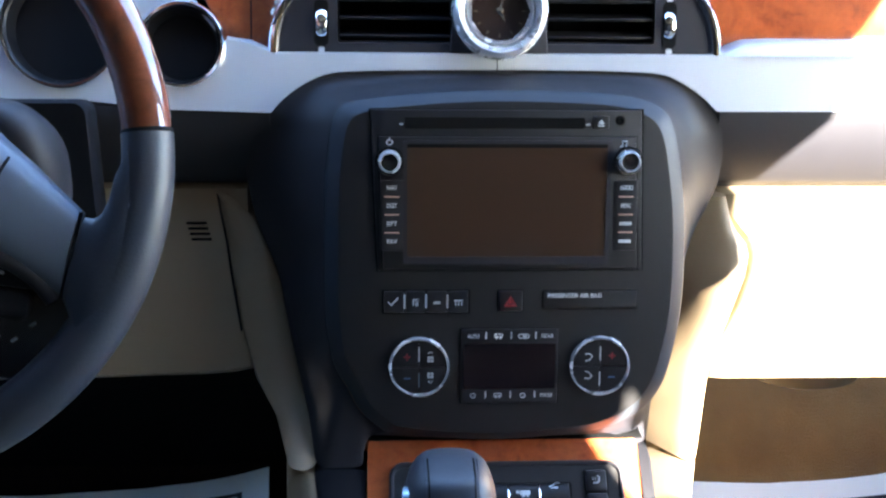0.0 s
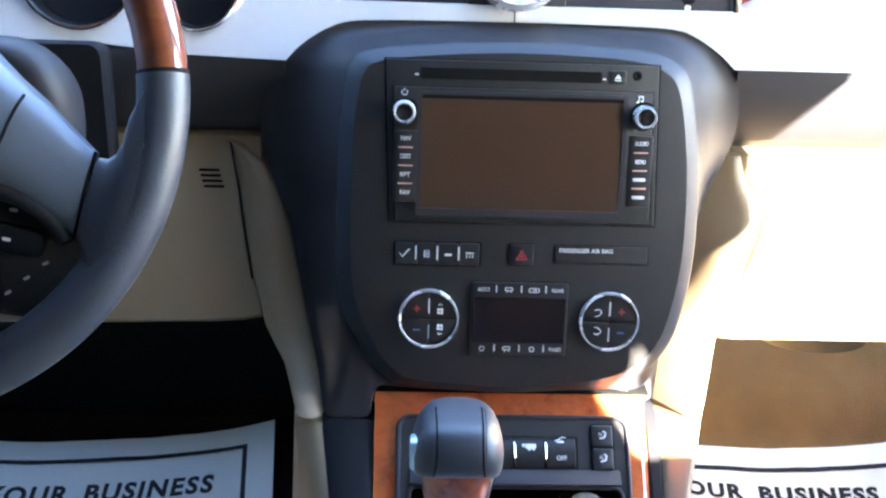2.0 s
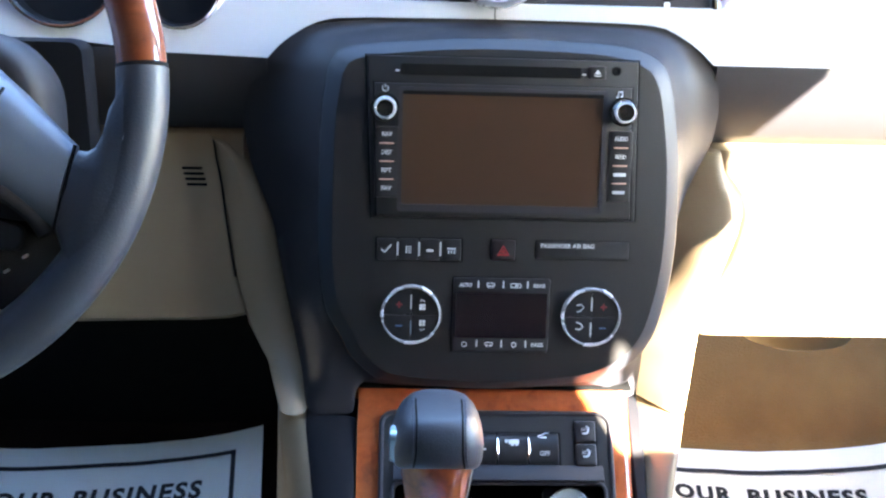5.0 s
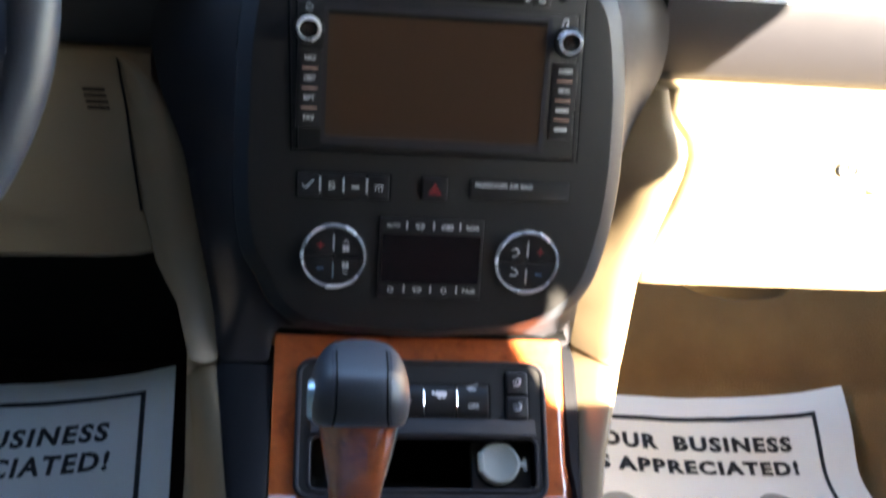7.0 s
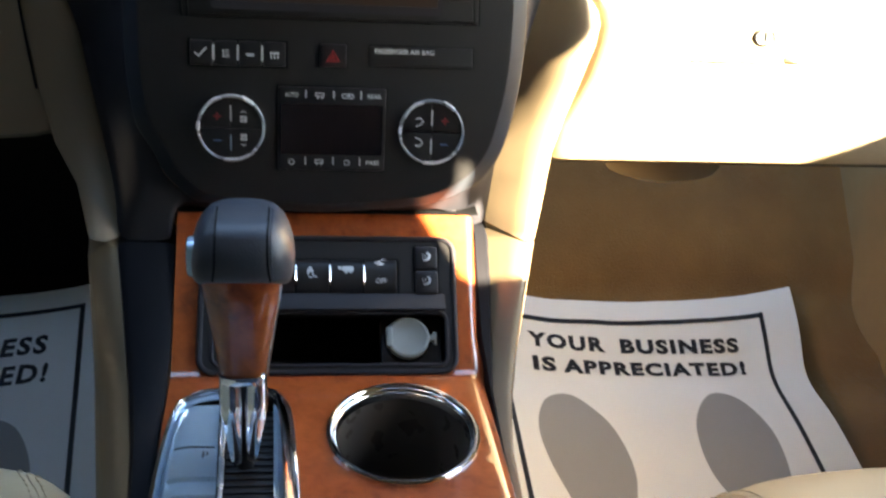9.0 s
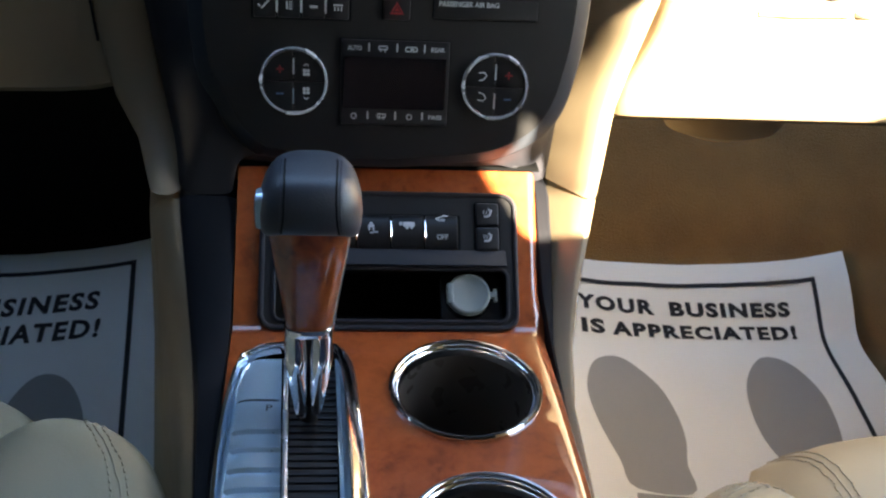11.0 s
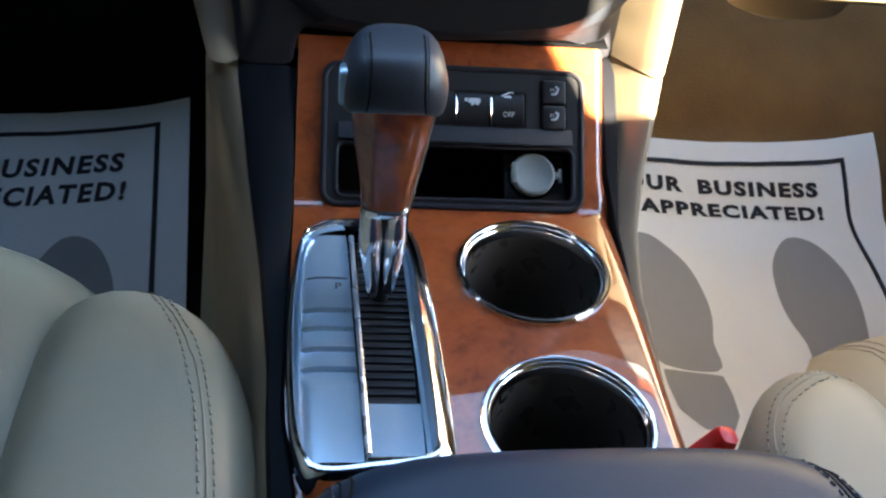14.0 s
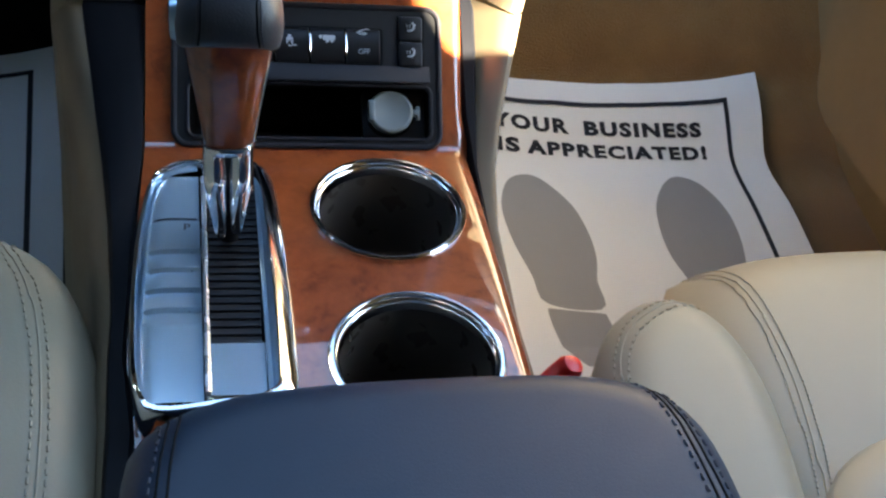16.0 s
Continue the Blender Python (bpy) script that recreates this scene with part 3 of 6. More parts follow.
def build_vents(dash):
    n = 40
    arc = [(0.08 + 0.1675 * math.cos(math.pi * k / n), 0.7305 + 0.092 * math.sin(math.pi * k / n) ** 0.85) for k in range(n + 1)]
    poly = [vt(x, z) for x, z in arc]
    holes = [rr(0.086, 0.054, 0.002, 2, *vt(0.0035, 0.7645)), rr(0.082, 0.054, 0.002, 2, *vt(0.159, 0.7645))]
    bm = fill(poly, holes, lambda a, b: VENTS @ Vector((a, b, 0.0)), thick=(0, 0.012, 0))
    t = part("vent_panel", bm, M_CHAR, dash, "arched charcoal centre vent panel")
    path = [VENTS @ Vector((*vt(x, z), 0.0)) for x, z in arc]
    part("chrome_edge", tube(path, 0.0038, 10), M_CHROME, t, "chrome arch moulding")
    for cx, w in ((0.0035, 0.086), (0.159, 0.082)):
        v = thing("air_vent", (cx, 0.985, 0.74), "black louvred air vent with a chrome slider", "air vent", "centre air vents")
        u0, v0 = vt(cx, 0.7645)
        bm = bmesh.new()
        for lo, hi in (((u0 - w / 2, v0 - 0.027, -0.055), (u0 + w / 2, v0 + 0.027, -0.05)), ((u0 - w / 2 - 0.002, v0 - 0.027, -0.055), (u0 - w / 2, v0 + 0.027, -0.001)), ((u0 + w / 2, v0 - 0.027, -0.055), (u0 + w / 2 + 0.002, v0 + 0.027, -0.001)), ((u0 - w / 2, v0 - 0.029, -0.055), (u0 + w / 2, v0 - 0.027, -0.001))):
            box(lo, hi, bm=bm, m=VENTS)
        part("duct", bm, M_VOID, v)
        for k in range(4):
            vv = v0 - 0.0195 + 0.0133 * k
            part("louvre", box((u0 - w / 2 + 0.001, -0.001, -0.011), (u0 + w / 2 - 0.001, 0.001, 0.011), 0.0007, m=VENTS @ pose(0, vv, -0.014, 14)), M_KEY, v)
        part("slider", plate(rr(0.026, 0.0055, 0.0025, 4), -0.003, 0.005, shift(VENTS, u0 + 0.002, v0 + 0.0098, -0.004), 0.002), M_RING, v, "chrome slider")
    for x in (-0.0515, 0.211):
        w = thing("vent_wheel", (x, 0.978, 0.75), "ribbed vent thumbwheel with a chrome band", "thumbwheel", "vent thumbwheels")
        m = shift(VENTS, *vt(x, 0.7525), 0.0)
        part("slot", plate(rr(0.0105, 0.034, 0.004), -0.004, 0.0006, m), M_VOID, w)
        bm = bmesh.new()
        lathe([(0.0, -0.004), (0.0125, -0.004), (0.0138, -0.002), (0.0138, 0.002), (0.0125, 0.004), (0.0, 0.004)], m @ pose(0, 0, -0.009, 0, 90, 0), 28, bm)
        part("wheel", bm, M_CHROME, w)
        for dz in (-0.020, 0.0195):
            part("mark", plate(rr(0.0045, 0.004, 0.001), 0.0, 0.0007, shift(m, 0, dz)), M_WHITE, w)


def build_clock():
    m = shift(VENTS, *vt(0.0815, 0.7612), 0.008)
    t = thing("clock", m.translation, "analogue dashboard clock in a thick chrome ring", "clock")
    part("ring", lathe([(0.0360, -0.012), (0.0362, 0.0), (0.0345, 0.006), (0.031, 0.009), (0.0275, 0.0075), (0.0262, 0.003), (0.0250, 0.0055), (0.0232, 0.0055), (0.0222, 0.002), (0.0215, -0.003)], m, 72), M_RING, t, "polished double chrome ring")
    part("dial", lathe([(0.0002, -0.003), (0.0220, -0.003)], m, 40), M_DIAL, t, "dark brown dial")
    for k in range(12):
        part("hour_mark", box((-0.0005, 0.0165, 0), (0.0005, 0.0195, 0.0006), m=m @ pose(0, 0, -0.003, 0, 0, 30 * k)), M_UNDER, t)
    for a, ln, w in ((-12, 0.0135, 0.0010), (205, 0.0085, 0.0022)):
        part("pointer", plate([(-w, -0.003), (w, -0.003), (0.0003, ln), (-0.0003, ln)], 0.0, 0.0006, m @ pose(0, 0, -0.0018, 0, 0, a)), M_CHROME, t)
    part("pivot", lathe([(0.003, -0.002), (0.0028, 0.0), (0.0002, 0.0008)], m, 16), M_CHROME, t)
    part("support", plate([(-0.037, -0.031), (0.037, -0.031), (0.0355, 0.0), (0.037, 0.06), (-0.037, 0.06), (-0.0355, 0.0)], -0.012, -0.005, m, 0.002), M_CHAR, t)


# ---- centre stack ----
# pairs round the stack: ridge of the face (x, z) and the housing's outer rim (x, y, z)
RIM = [((-0.0499, 0.5585), (-0.0822, 0.949, 0.522)), ((-0.0498, 0.590), (-0.0886, 0.957, 0.558)), ((-0.0494, 0.613), (-0.106, 0.966, 0.602)), ((-0.0490, 0.635), (-0.112, 0.966, 0.640)),
       ((-0.0477, 0.661), (-0.104, 0.959, 0.668)), ((-0.0440, 0.686), (-0.0900, 0.954, 0.689)), ((-0.0410, 0.6965), (-0.0775, 0.9575, 0.7015)),
       ((-0.0296, 0.7066), (-0.058, 0.9625, 0.7135)), ((0.020, 0.7125), (0.0, 0.966, 0.7200)), ((0.0712, 0.715), (0.0737, 0.9665, 0.7212)),
       ((0.125, 0.7145), (0.150, 0.9665, 0.7210)), ((0.1733, 0.7115), (0.2080, 0.9655, 0.7195)), ((0.1990, 0.7028), (0.2295, 0.9615, 0.7112)),
       ((0.2085, 0.690), (0.2434, 0.9555, 0.6940)), ((0.2131, 0.6732), (0.253, 0.955, 0.680)), ((0.2170, 0.650), (0.258, 0.960, 0.655)),
       ((0.2199, 0.6244), (0.258, 0.966, 0.628)), ((0.2213, 0.5827), (0.2425, 0.966, 0.588)), ((0.2198, 0.5487), (0.2350, 0.962, 0.556)),
       ((0.215, 0.520), (0.2265, 0.955, 0.522)), ((0.2083, 0.4963), (0.2190, 0.946, 0.490)), ((0.1963, 0.4785), (0.2140, 0.936, 0.462)),
       ((0.1795, 0.4672), (0.2065, 0.914, 0.4280)), ((0.163, 0.461), (0.1960, 0.908, 0.4280)), ((0.145, 0.458), (0.1900, 0.8930, 0.4480)),
       ((0.0885, 0.4532), (0.0885, 0.8900, 0.4480)), ((0.0363, 0.4551), (0.020, 0.8900, 0.4480)), ((0.010, 0.458), (-0.0180, 0.8935, 0.4490)),
       ((0.0, 0.4597), (-0.0205, 0.8925, 0.4490)), ((-0.007, 0.4615), (-0.0215, 0.8900, 0.4470)), ((-0.0243, 0.4769), (-0.0215, 0.8775, 0.4290)), ((-0.0329, 0.4944), (-0.058, 0.8775, 0.4290)),
       ((-0.0436, 0.5116), (-0.0645, 0.914, 0.452)), ((-0.0480, 0.535), (-0.0735, 0.936, 0.482))]


def build_stack():
    s = thing("center_stack", (0.08, 0.92, 0.44), "charcoal plastic centre stack housing with a raised face panel", "center console")
    m, k = len(RIM), 6
    n = m * k
    ridge, back = [], []
    for i in range(m):
        a, b, c, d = (Vector(st(*RIM[(i + o) % m][0])) for o in (-1, 0, 1, 2))
        e, g = Vector(RIM[i][1]), Vector(RIM[(i + 1) % m][1])
        for q in range(k):
            t = q / k
            ridge.append(0.5 * ((2 * b) + (c - a) * t + (2 * a - 5 * b + 4 * c - d) * t * t + (3 * b - a - 3 * c + d) * t ** 3))
            back.append(e.lerp(g, t))
    for _ in range(2):
        back = [(back[q - 1] + 2 * back[q] + back[(q + 1) % n]) / 4 for q in range(n)]
    for _ in range(2):
        ridge = [(ridge[q - 1] + 2 * ridge[q] + ridge[(q + 1) % n]) / 4 for q in range(n)]
    c = Vector(st(0.083, 0.586))
    inset = lambda d, z: [STACK @ Vector((c.x + (p.x - c.x) * (1 - d / 0.128), c.y + (p.y - c.y) * (1 - 0.75 * d / 0.131), z)) for p in ridge]
    front = inset(0.0, -0.0100)
    hollow = lambda p: min(1.0, max(0.0, (p.z - 0.50) / 0.06)) * Vector((0, 0.009, -0.002))
    mids = [[a.lerp(b, f) + 4 * f * (1 - f) * hollow(a) for a, b in zip(back, front)] for f in (0.2, 0.4, 0.6, 0.8, 0.94)]
    far = [p + Vector((0, 0.05, 0)) for p in back]
    part("housing", loft(bmesh.new(), [far, back, *mids, front], cap=(False, False)), M_CHAR, s, "hollowed charcoal surround", 50)
    part("face_rim", loft(bmesh.new(), [inset(0.0002, -0.0115), inset(0.0004, -0.0092), inset(0.0016, -0.0078), inset(0.0095, -0.0012), inset(0.0106, -0.0004)], cap=(False, False)), M_EDGE, s, "satin charcoal chamfer", 40)
    part("face_panel", loft(bmesh.new(), [inset(0.0104, -0.0010), inset(0.0107, -0.0004), inset(0.0124, 0.0)], cap=(False, True)), M_FACE, s, "flat charcoal face panel", 40)
    return s


def bars(parent, x, z, w, h, n, mat=None):
    """Plain bar in place of writing that cannot be read."""
    return part("legend_bar", plate(rr(w, h, h * 0.2, 2, *st(x, z)), n - 0.0003, n, STACK), mat or M_WHITE, parent, "", 0)


def knob(parent, name, m, r, h):
    k = part(name, lathe([(r, 0.0), (r, h * 0.55), (r * 0.97, h * 0.85), (r * 0.86, h), (r * 0.78, h * 0.99), (r * 0.73, h * 0.88)], m, 36), M_RING, parent, "chrome-edged knob")
    part("cap", lathe([(r * 0.74, h * 0.88), (r * 0.6, h * 0.85), (0.0002, h * 0.83)], m, 32), M_BLACK, k, "black centre")
    return k


def build_radio():
    t = thing("car_radio", (0.085, 0.90, 0.585), "charcoal navigation radio with a dark unlit screen", "car radio")
    fr = [st(-0.016, 0.702), st(-0.011, 0.585), st(0.187, 0.585), st(0.183, 0.702)]
    part("seam", plate(fr, -0.002, 0.0006, STACK), M_SEAM, t)
    c = Vector(st(0.0857, 0.6435))
    fit_in = lambda k, pts: [tuple(c + (Vector(p) - c) * k) for p in pts]
    part("fascia", plate(fit_in(0.987, fr), -0.002, 0.0018, STACK, 0.0012), M_FACE, t)
    inner = [st(-0.010, 0.683), st(-0.007, 0.5865), st(0.183, 0.587), st(0.179, 0.683)]
    part("seam", plate(inner, 0.001, 0.0023, STACK), M_SEAM, t)
    c = Vector(st(0.0863, 0.635))
    part("bezel", plate(fit_in(0.988, inner), 0.001, 0.0034, STACK, 0.0012), M_FACE, t)
    part("disc_slot", plate(rr(0.130, 0.0078, 0.001, 3, *st(0.075, 0.692)), 0.001, 0.0022, STACK), M_VOID, t)
    for x in (0.0075, 0.1425):
        part("slot_mark", plate(rr(0.003, 0.0012, 0.0005, 2, *st(x, 0.691)), 0.0015, 0.0022, STACK), M_WHITE, t)
    part("eject_button", plate(rr(0.012, 0.0095, 0.0015, 3, *st(0.152, 0.6925)), 0.001, 0.0030, STACK, 0.0008), M_KEY, t)
    u, v = st(0.152, 0.6925)
    part("eject_mark", plate([(u - 0.0024, v - 0.001), (u + 0.0024, v - 0.001), (u, v + 0.0024)], 0.003, 0.0033, STACK), M_WHITE, t, "", 0)
    part("eject_mark", plate(rr(0.0048, 0.0008, 0.0002, 2, u, v - 0.0022), 0.003, 0.0033, STACK), M_WHITE, t, "", 0)
    part("sensor", lathe([(0.0034, 0.0), (0.0034, 0.0022), (0.0026, 0.0026), (0.0002, 0.0018)], shift(STACK, *st(0.166, 0.694)), 20), M_VOID, t)
    # screen with a sunken frame
    sc = (0.0845, 0.6368)
    part("screen_frame", ringplate(rr(0.1515, 0.0905, 0.002, 3, *st(sc[0], 0.6355)), rr(0.1455, 0.0825, 0.001, 3, *st(*sc)), 0.0005, 0.0042, STACK), M_CHAR, t, "bevelled screen surround")
    part("screen", plate(rr(0.1465, 0.0835, 0.001, 3, *st(*sc)), 0.0005, 0.0036, STACK), M_SCREEN, t, "unlit brownish display")
    # Black strip painted as the shade below the screen frame's upper edge.
    part("screen_shade", plate(rr(0.1455, 0.0032, 0.0005, 2, *st(sc[0], 0.6762)), 0.0030, 0.0040, STACK), M_VOID, t)
    for x, z in ((-0.001, 0.665), (0.1725, 0.6655)):
        part("knob_recess", lathe([(0.0105, 0.0030), (0.0102, 0.0042), (0.0092, 0.0042), (0.0090, 0.0020)], shift(STACK, *st(x, z)), 32), M_BLACK, t)
        knob(t, "knob", shift(STACK, *st(x, z), 0.003), 0.0083, 0.010)
    # power and note marks
    u, v = st(-0.001, 0.6785)
    pw = [(u + 0.0021 * math.cos(a), v + 0.0021 * math.sin(a)) for a in (radians(130 + 280 * k / 14) for k in range(15))]
    part("power_mark", tube([STACK @ Vector((a, b, 0.0036)) for a, b in pw], 0.0003, 6), M_WHITE, t)
    part("power_mark", plate(rr(0.0006, 0.0026, 0.0002, 2, u, v + 0.0018), 0.0034, 0.0038, STACK), M_WHITE, t, "", 0)
    u, v = st(0.1695, 0.6775)
    for du, dv, w, h in ((-0.0016, 0.0, 0.0006, 0.0036), (0.0014, 0.0006, 0.0006, 0.0036), (-0.0001, 0.0021, 0.0036, 0.0009), (-0.0023, -0.0018, 0.0016, 0.0012), (0.0008, -0.0012, 0.0016, 0.0012)):
        part("note_mark", plate(rr(w, h, 0.0002, 2, u + du, v + dv), 0.0034, 0.0038, STACK), M_WHITE, t, "", 0)
    # key columns
    for x, names in ((0.0006, ("NAV", "DEST", "RPT", "FAV")), (0.1718, ("AUDIO", "MENU", "", ""))):
        part("key_column", plate(rr(0.0172, 0.0520, 0.0012, 3, *st(x, 0.6262)), 0.002, 0.0042, STACK, 0.0006), M_KEY, t, "black key strip")
        for k, name in enumerate(names):
            z = 0.6462 - 0.0129 * k
            if name:
                part("legend", words(name, 0.0046, shift(STACK, *st(x, z), 0.0047), bold=0.00012, width=0.0075 if len(name) < 5 else 0.0098), M_WHITE, t, "", 0)
            else:
                bars(t, x, z, 0.0092, 0.0024, 0.0046)
            if k < 3:
                part("key_divider", plate(rr(0.0108, 0.0010, 0.0003, 2, *st(x, z - 0.0064)), 0.0040, 0.0046, STACK), M_ORANGE, t, "thin salmon bar", 0)


def build_switch_row(stack):
    t = part("switch_strip", plate(rr(0.0655, 0.0185, 0.0012, 3, *st(0.0258, 0.5625)), -0.001, 0.0007, STACK), M_SEAM, stack, "black strip of four push switches")
    for k in range(4):
        x = 0.0019 + 0.0159 * k
        part("switch", plate(rr(0.0146, 0.0166, 0.0010, 3, *st(x, 0.5625)), -0.001, 0.0022, STACK, 0.0010), M_KEY, t)
        if k < 3:
            part("divider", plate(rr(0.0011, 0.0100, 0.0004, 2, *st(x + 0.00795, 0.5630)), 0.0, 0.0030, STACK), M_WHITE, t, "", 0)
    u, v = st(0.0012, 0.5628)
    tick = [(u - 0.0034, v), (u - 0.0012, v - 0.0026), (u + 0.0040, v + 0.0032)]
    part("tick_mark", tube([STACK @ Vector((a, b, 0.0024)) for a, b in tick], 0.0006, 6), M_WHITE, t)
    u, v = st(0.0176, 0.5625)
    for k in range(4):
        part("lamp_mark", plate(rr(0.0026, 0.0006, 0.0002, 2, u + 0.0012, v + 0.0022 - 0.0015 * k), 0.002, 0.0025, STACK), M_WHITE, t, "", 0)
    part("lamp_mark", plate(rr(0.0010, 0.0052, 0.0003, 2, u - 0.0012, v), 0.002, 0.0025, STACK), M_WHITE, t, "", 0)
    part("legend_bar", plate(rr(0.0052, 0.0018, 0.0004, 2, *st(0.0338, 0.5620)), 0.002, 0.0025, STACK), M_WHITE, t, "", 0)
    u, v = st(0.0498, 0.5622)
    part("defog_mark", plate(rr(0.0064, 0.0010, 0.0003, 2, u, v + 0.0014), 0.002, 0.0025, STACK), M_WHITE, t, "", 0)
    for du in (-0.0022, 0.0, 0.0022):
        part("defog_mark", plate(rr(0.0008, 0.0028, 0.0003, 2, u + du, v - 0.0010), 0.002, 0.0025, STACK), M_WHITE, t, "", 0)
    h = thing("hazard_switch", (0.0885, 0.892, 0.553), "black hazard switch with a red triangle", "switch")
    part("surround", plate(rr(0.0195, 0.0170, 0.0015, 3, *st(0.0885, 0.563)), -0.001, 0.0007, STACK), M_SEAM, h)
    part("switch", plate(rr(0.0180, 0.0158, 0.0015, 3, *st(0.0885, 0.563)), -0.001, 0.0020, STACK, 0.0010), M_KEY, h)
    u, v = st(0.0885, 0.5622)
    tri = lambda k: [(u - 0.0048 * k, v - 0.0032 * k), (u + 0.0048 * k, v - 0.0032 * k), (u, v + 0.0048 * k)]
    part("triangle", ringplate(tri(1.0), tri(0.62), 0.0018, 0.0024, STACK), M_REDINK, h, "red triangle", 0)
    part("triangle", plate(tri(0.4), 0.0018, 0.0023, STACK), M_REDINK, h, "red triangle", 0)
    a = thing("airbag_indicator", (0.148, 0.892, 0.556), "flush charcoal airbag indicator panel with white lettering", "indicator")
    part("surround", plate(rr(0.0715, 0.0148, 0.0012, 3, *st(0.148, 0.5636)), -0.001, 0.0006, STACK), M_SEAM, a)
    part("panel", plate(rr(0.0702, 0.0136, 0.0012, 3, *st(0.148, 0.5636)), -0.001, 0.0014, STACK, 0.0008), M_FACE, a)
    part("legend", words("PASSENGER AIR BAG", 0.0046, shift(STACK, *st(0.1365, 0.5667), 0.0017), bold=0.00010, width=0.0400), M_WHITE, a, "", 0)


def build_climate():
    t = thing("climate_control", (0.089, 0.882, 0.486), "climate control unit with a dark display between two round dials", "climate control")
    part("surround", plate(rr(0.0745, 0.0590, 0.0015, 3, *st(0.0885, 0.5138)), -0.001, 0.0006, STACK), M_SEAM, t)
    part("panel", plate(rr(0.0730, 0.0576, 0.0015, 3, *st(0.0885, 0.5138)), -0.001, 0.0022, STACK, 0.0010), M_KEY, t)
    part("display", plate(rr(0.0690, 0.0350, 0.0010, 3, *st(0.0885, 0.5138)), 0.0010, 0.0026, STACK), M_DISPLAY, t, "unlit dark red-brown display")
    for row, names in ((0.5366, ("AUTO", "screen", "recirc", "REAR")), (0.4915, ("power", "rear", "snow", "PASS"))):
        for k, name in enumerate(names):
            x = 0.0885 + (-0.0272, -0.0085, 0.0105, 0.0282)[k]
            if name.isupper():
                part("legend", words(name, 0.0042, shift(STACK, *st(x, row), 0.0025), bold=0.0001, width=0.0092), M_WHITE, t, "", 0)
            else:
                u, v = st(x, row)
                if name in ("screen", "rear"):
                    part("screen_mark", ringplate(rr(0.0062, 0.0030, 0.001, 3, u, v + 0.0005), rr(0.0048, 0.0016, 0.0005, 3, u, v + 0.0005), 0.002, 0.0025, STACK), M_WHITE, t, "", 0)
                    for du in (-0.0014, 0.0014):
                        part("screen_mark", plate(rr(0.0006, 0.0028, 0.0002, 2, u + du, v - 0.001), 0.002, 0.0026, STACK), M_WHITE, t, "", 0)
                elif name == "recirc":
                    part("car_mark", ringplate(rr(0.0085, 0.0036, 0.0016, 4, u, v), rr(0.0070, 0.0022, 0.001, 4, u, v), 0.002, 0.0025, STACK), M_WHITE, t, "", 0)
                    part("car_mark", plate(rr(0.0028, 0.0014, 0.0005, 3, u + 0.0006, v), 0.002, 0.0025, STACK), M_WHITE, t, "", 0)
                else:
                    part("round_mark", ringplate(circle(0.0021, 18, u, v), circle(0.0014, 18, u, v), 0.002, 0.0025, STACK), M_WHITE, t, "", 0)
            if k < 3:
                part("divider", plate(rr(0.0010, 0.0055, 0.0004, 2, *st(0.0885 + (-0.0178, 0.0010, 0.0194)[k], row + 0.0008)), 0.0012, 0.0030, STACK), M_WHITE, t, "", 0)
    for cx, flip in ((0.0207, 1), (0.1570, -1)):
        d = thing("climate_dial", (cx, 0.88, 0.492), "round four-key climate dial in a chrome ring", "control dial", "climate dials")
        m = shift(STACK, *st(cx, 0.5135))
        part("ring", lathe([(0.0232, -0.001), (0.0230, 0.0026), (0.0222, 0.0040), (0.0212, 0.0038), (0.0207, 0.0022), (0.0206, 0.0)], m, 56), M_RING, d, "thin chrome ring")
        part("base", lathe([(0.0208, 0.0008), (0.0002, 0.0008)], m, 40), M_SEAM, d)
        for sx, sy in ((1, 1), (-1, 1), (-1, -1), (1, -1)):
            pts = [(sx * 0.0004, sy * 0.0004)] + [(sx * (0.0004 + 0.0199 * math.cos(a)), sy * (0.0004 + 0.0199 * math.sin(a))) for a in (math.pi / 2 * k / 10 for k in range(11))]
            part("key", plate(pts if sx * sy > 0 else pts[::-1], 0.0, 0.0024, m, 0.0005), M_KEY, d)
        for sy in (1, -1):
            part("divider", plate(rr(0.0010, 0.0105, 0.0004, 2, 0.0, sy * 0.0100), 0.0, 0.0030, m), M_WHITE if sy > 0 or flip < 0 else M_SATIN, d, "", 0)
        for k, (w, h) in enumerate(((0.0052, 0.0012), (0.0012, 0.0052))):
            part("warmer_mark", plate(rr(w, h, 0.0004, 2, -0.0090 * flip, 0.0080), 0.002, 0.0028 + 0.0002 * k, m), M_REDINK, d, "red plus sign", 0)
        part("cooler_mark", plate(rr(0.0052, 0.0012, 0.0004, 2, -0.0090 * flip, -0.0085), 0.002, 0.0028, m), M_BLUEINK, d, "blue minus sign", 0)
        for sy in (1, -1):
            cxm, cym = 0.0085 * flip, 0.0062 * sy
            if flip > 0:
                for du in (-0.0012, 0.0012):
                    for dv in (-0.0012, 0.0012):
                        part("fan_mark", plate(circle(0.0012, 10, cxm + du, cym + dv), 0.002, 0.0027, m), M_WHITE, d, "", 0)
                part("fan_mark", tube([m @ Vector((cxm + a * 0.0017, cym + sy * (0.0058 - abs(a) * 0.0014), 0.0026)) for a in (-1, 0, 1)], 0.00035, 6), M_WHITE, d)
            else:
                pts = [(-0.003, 0.003 * sy), (0.0005, 0.0036 * sy), (0.0024, 0.0014 * sy), (0.0006, -0.0012 * sy), (-0.0026, -0.0022 * sy)]
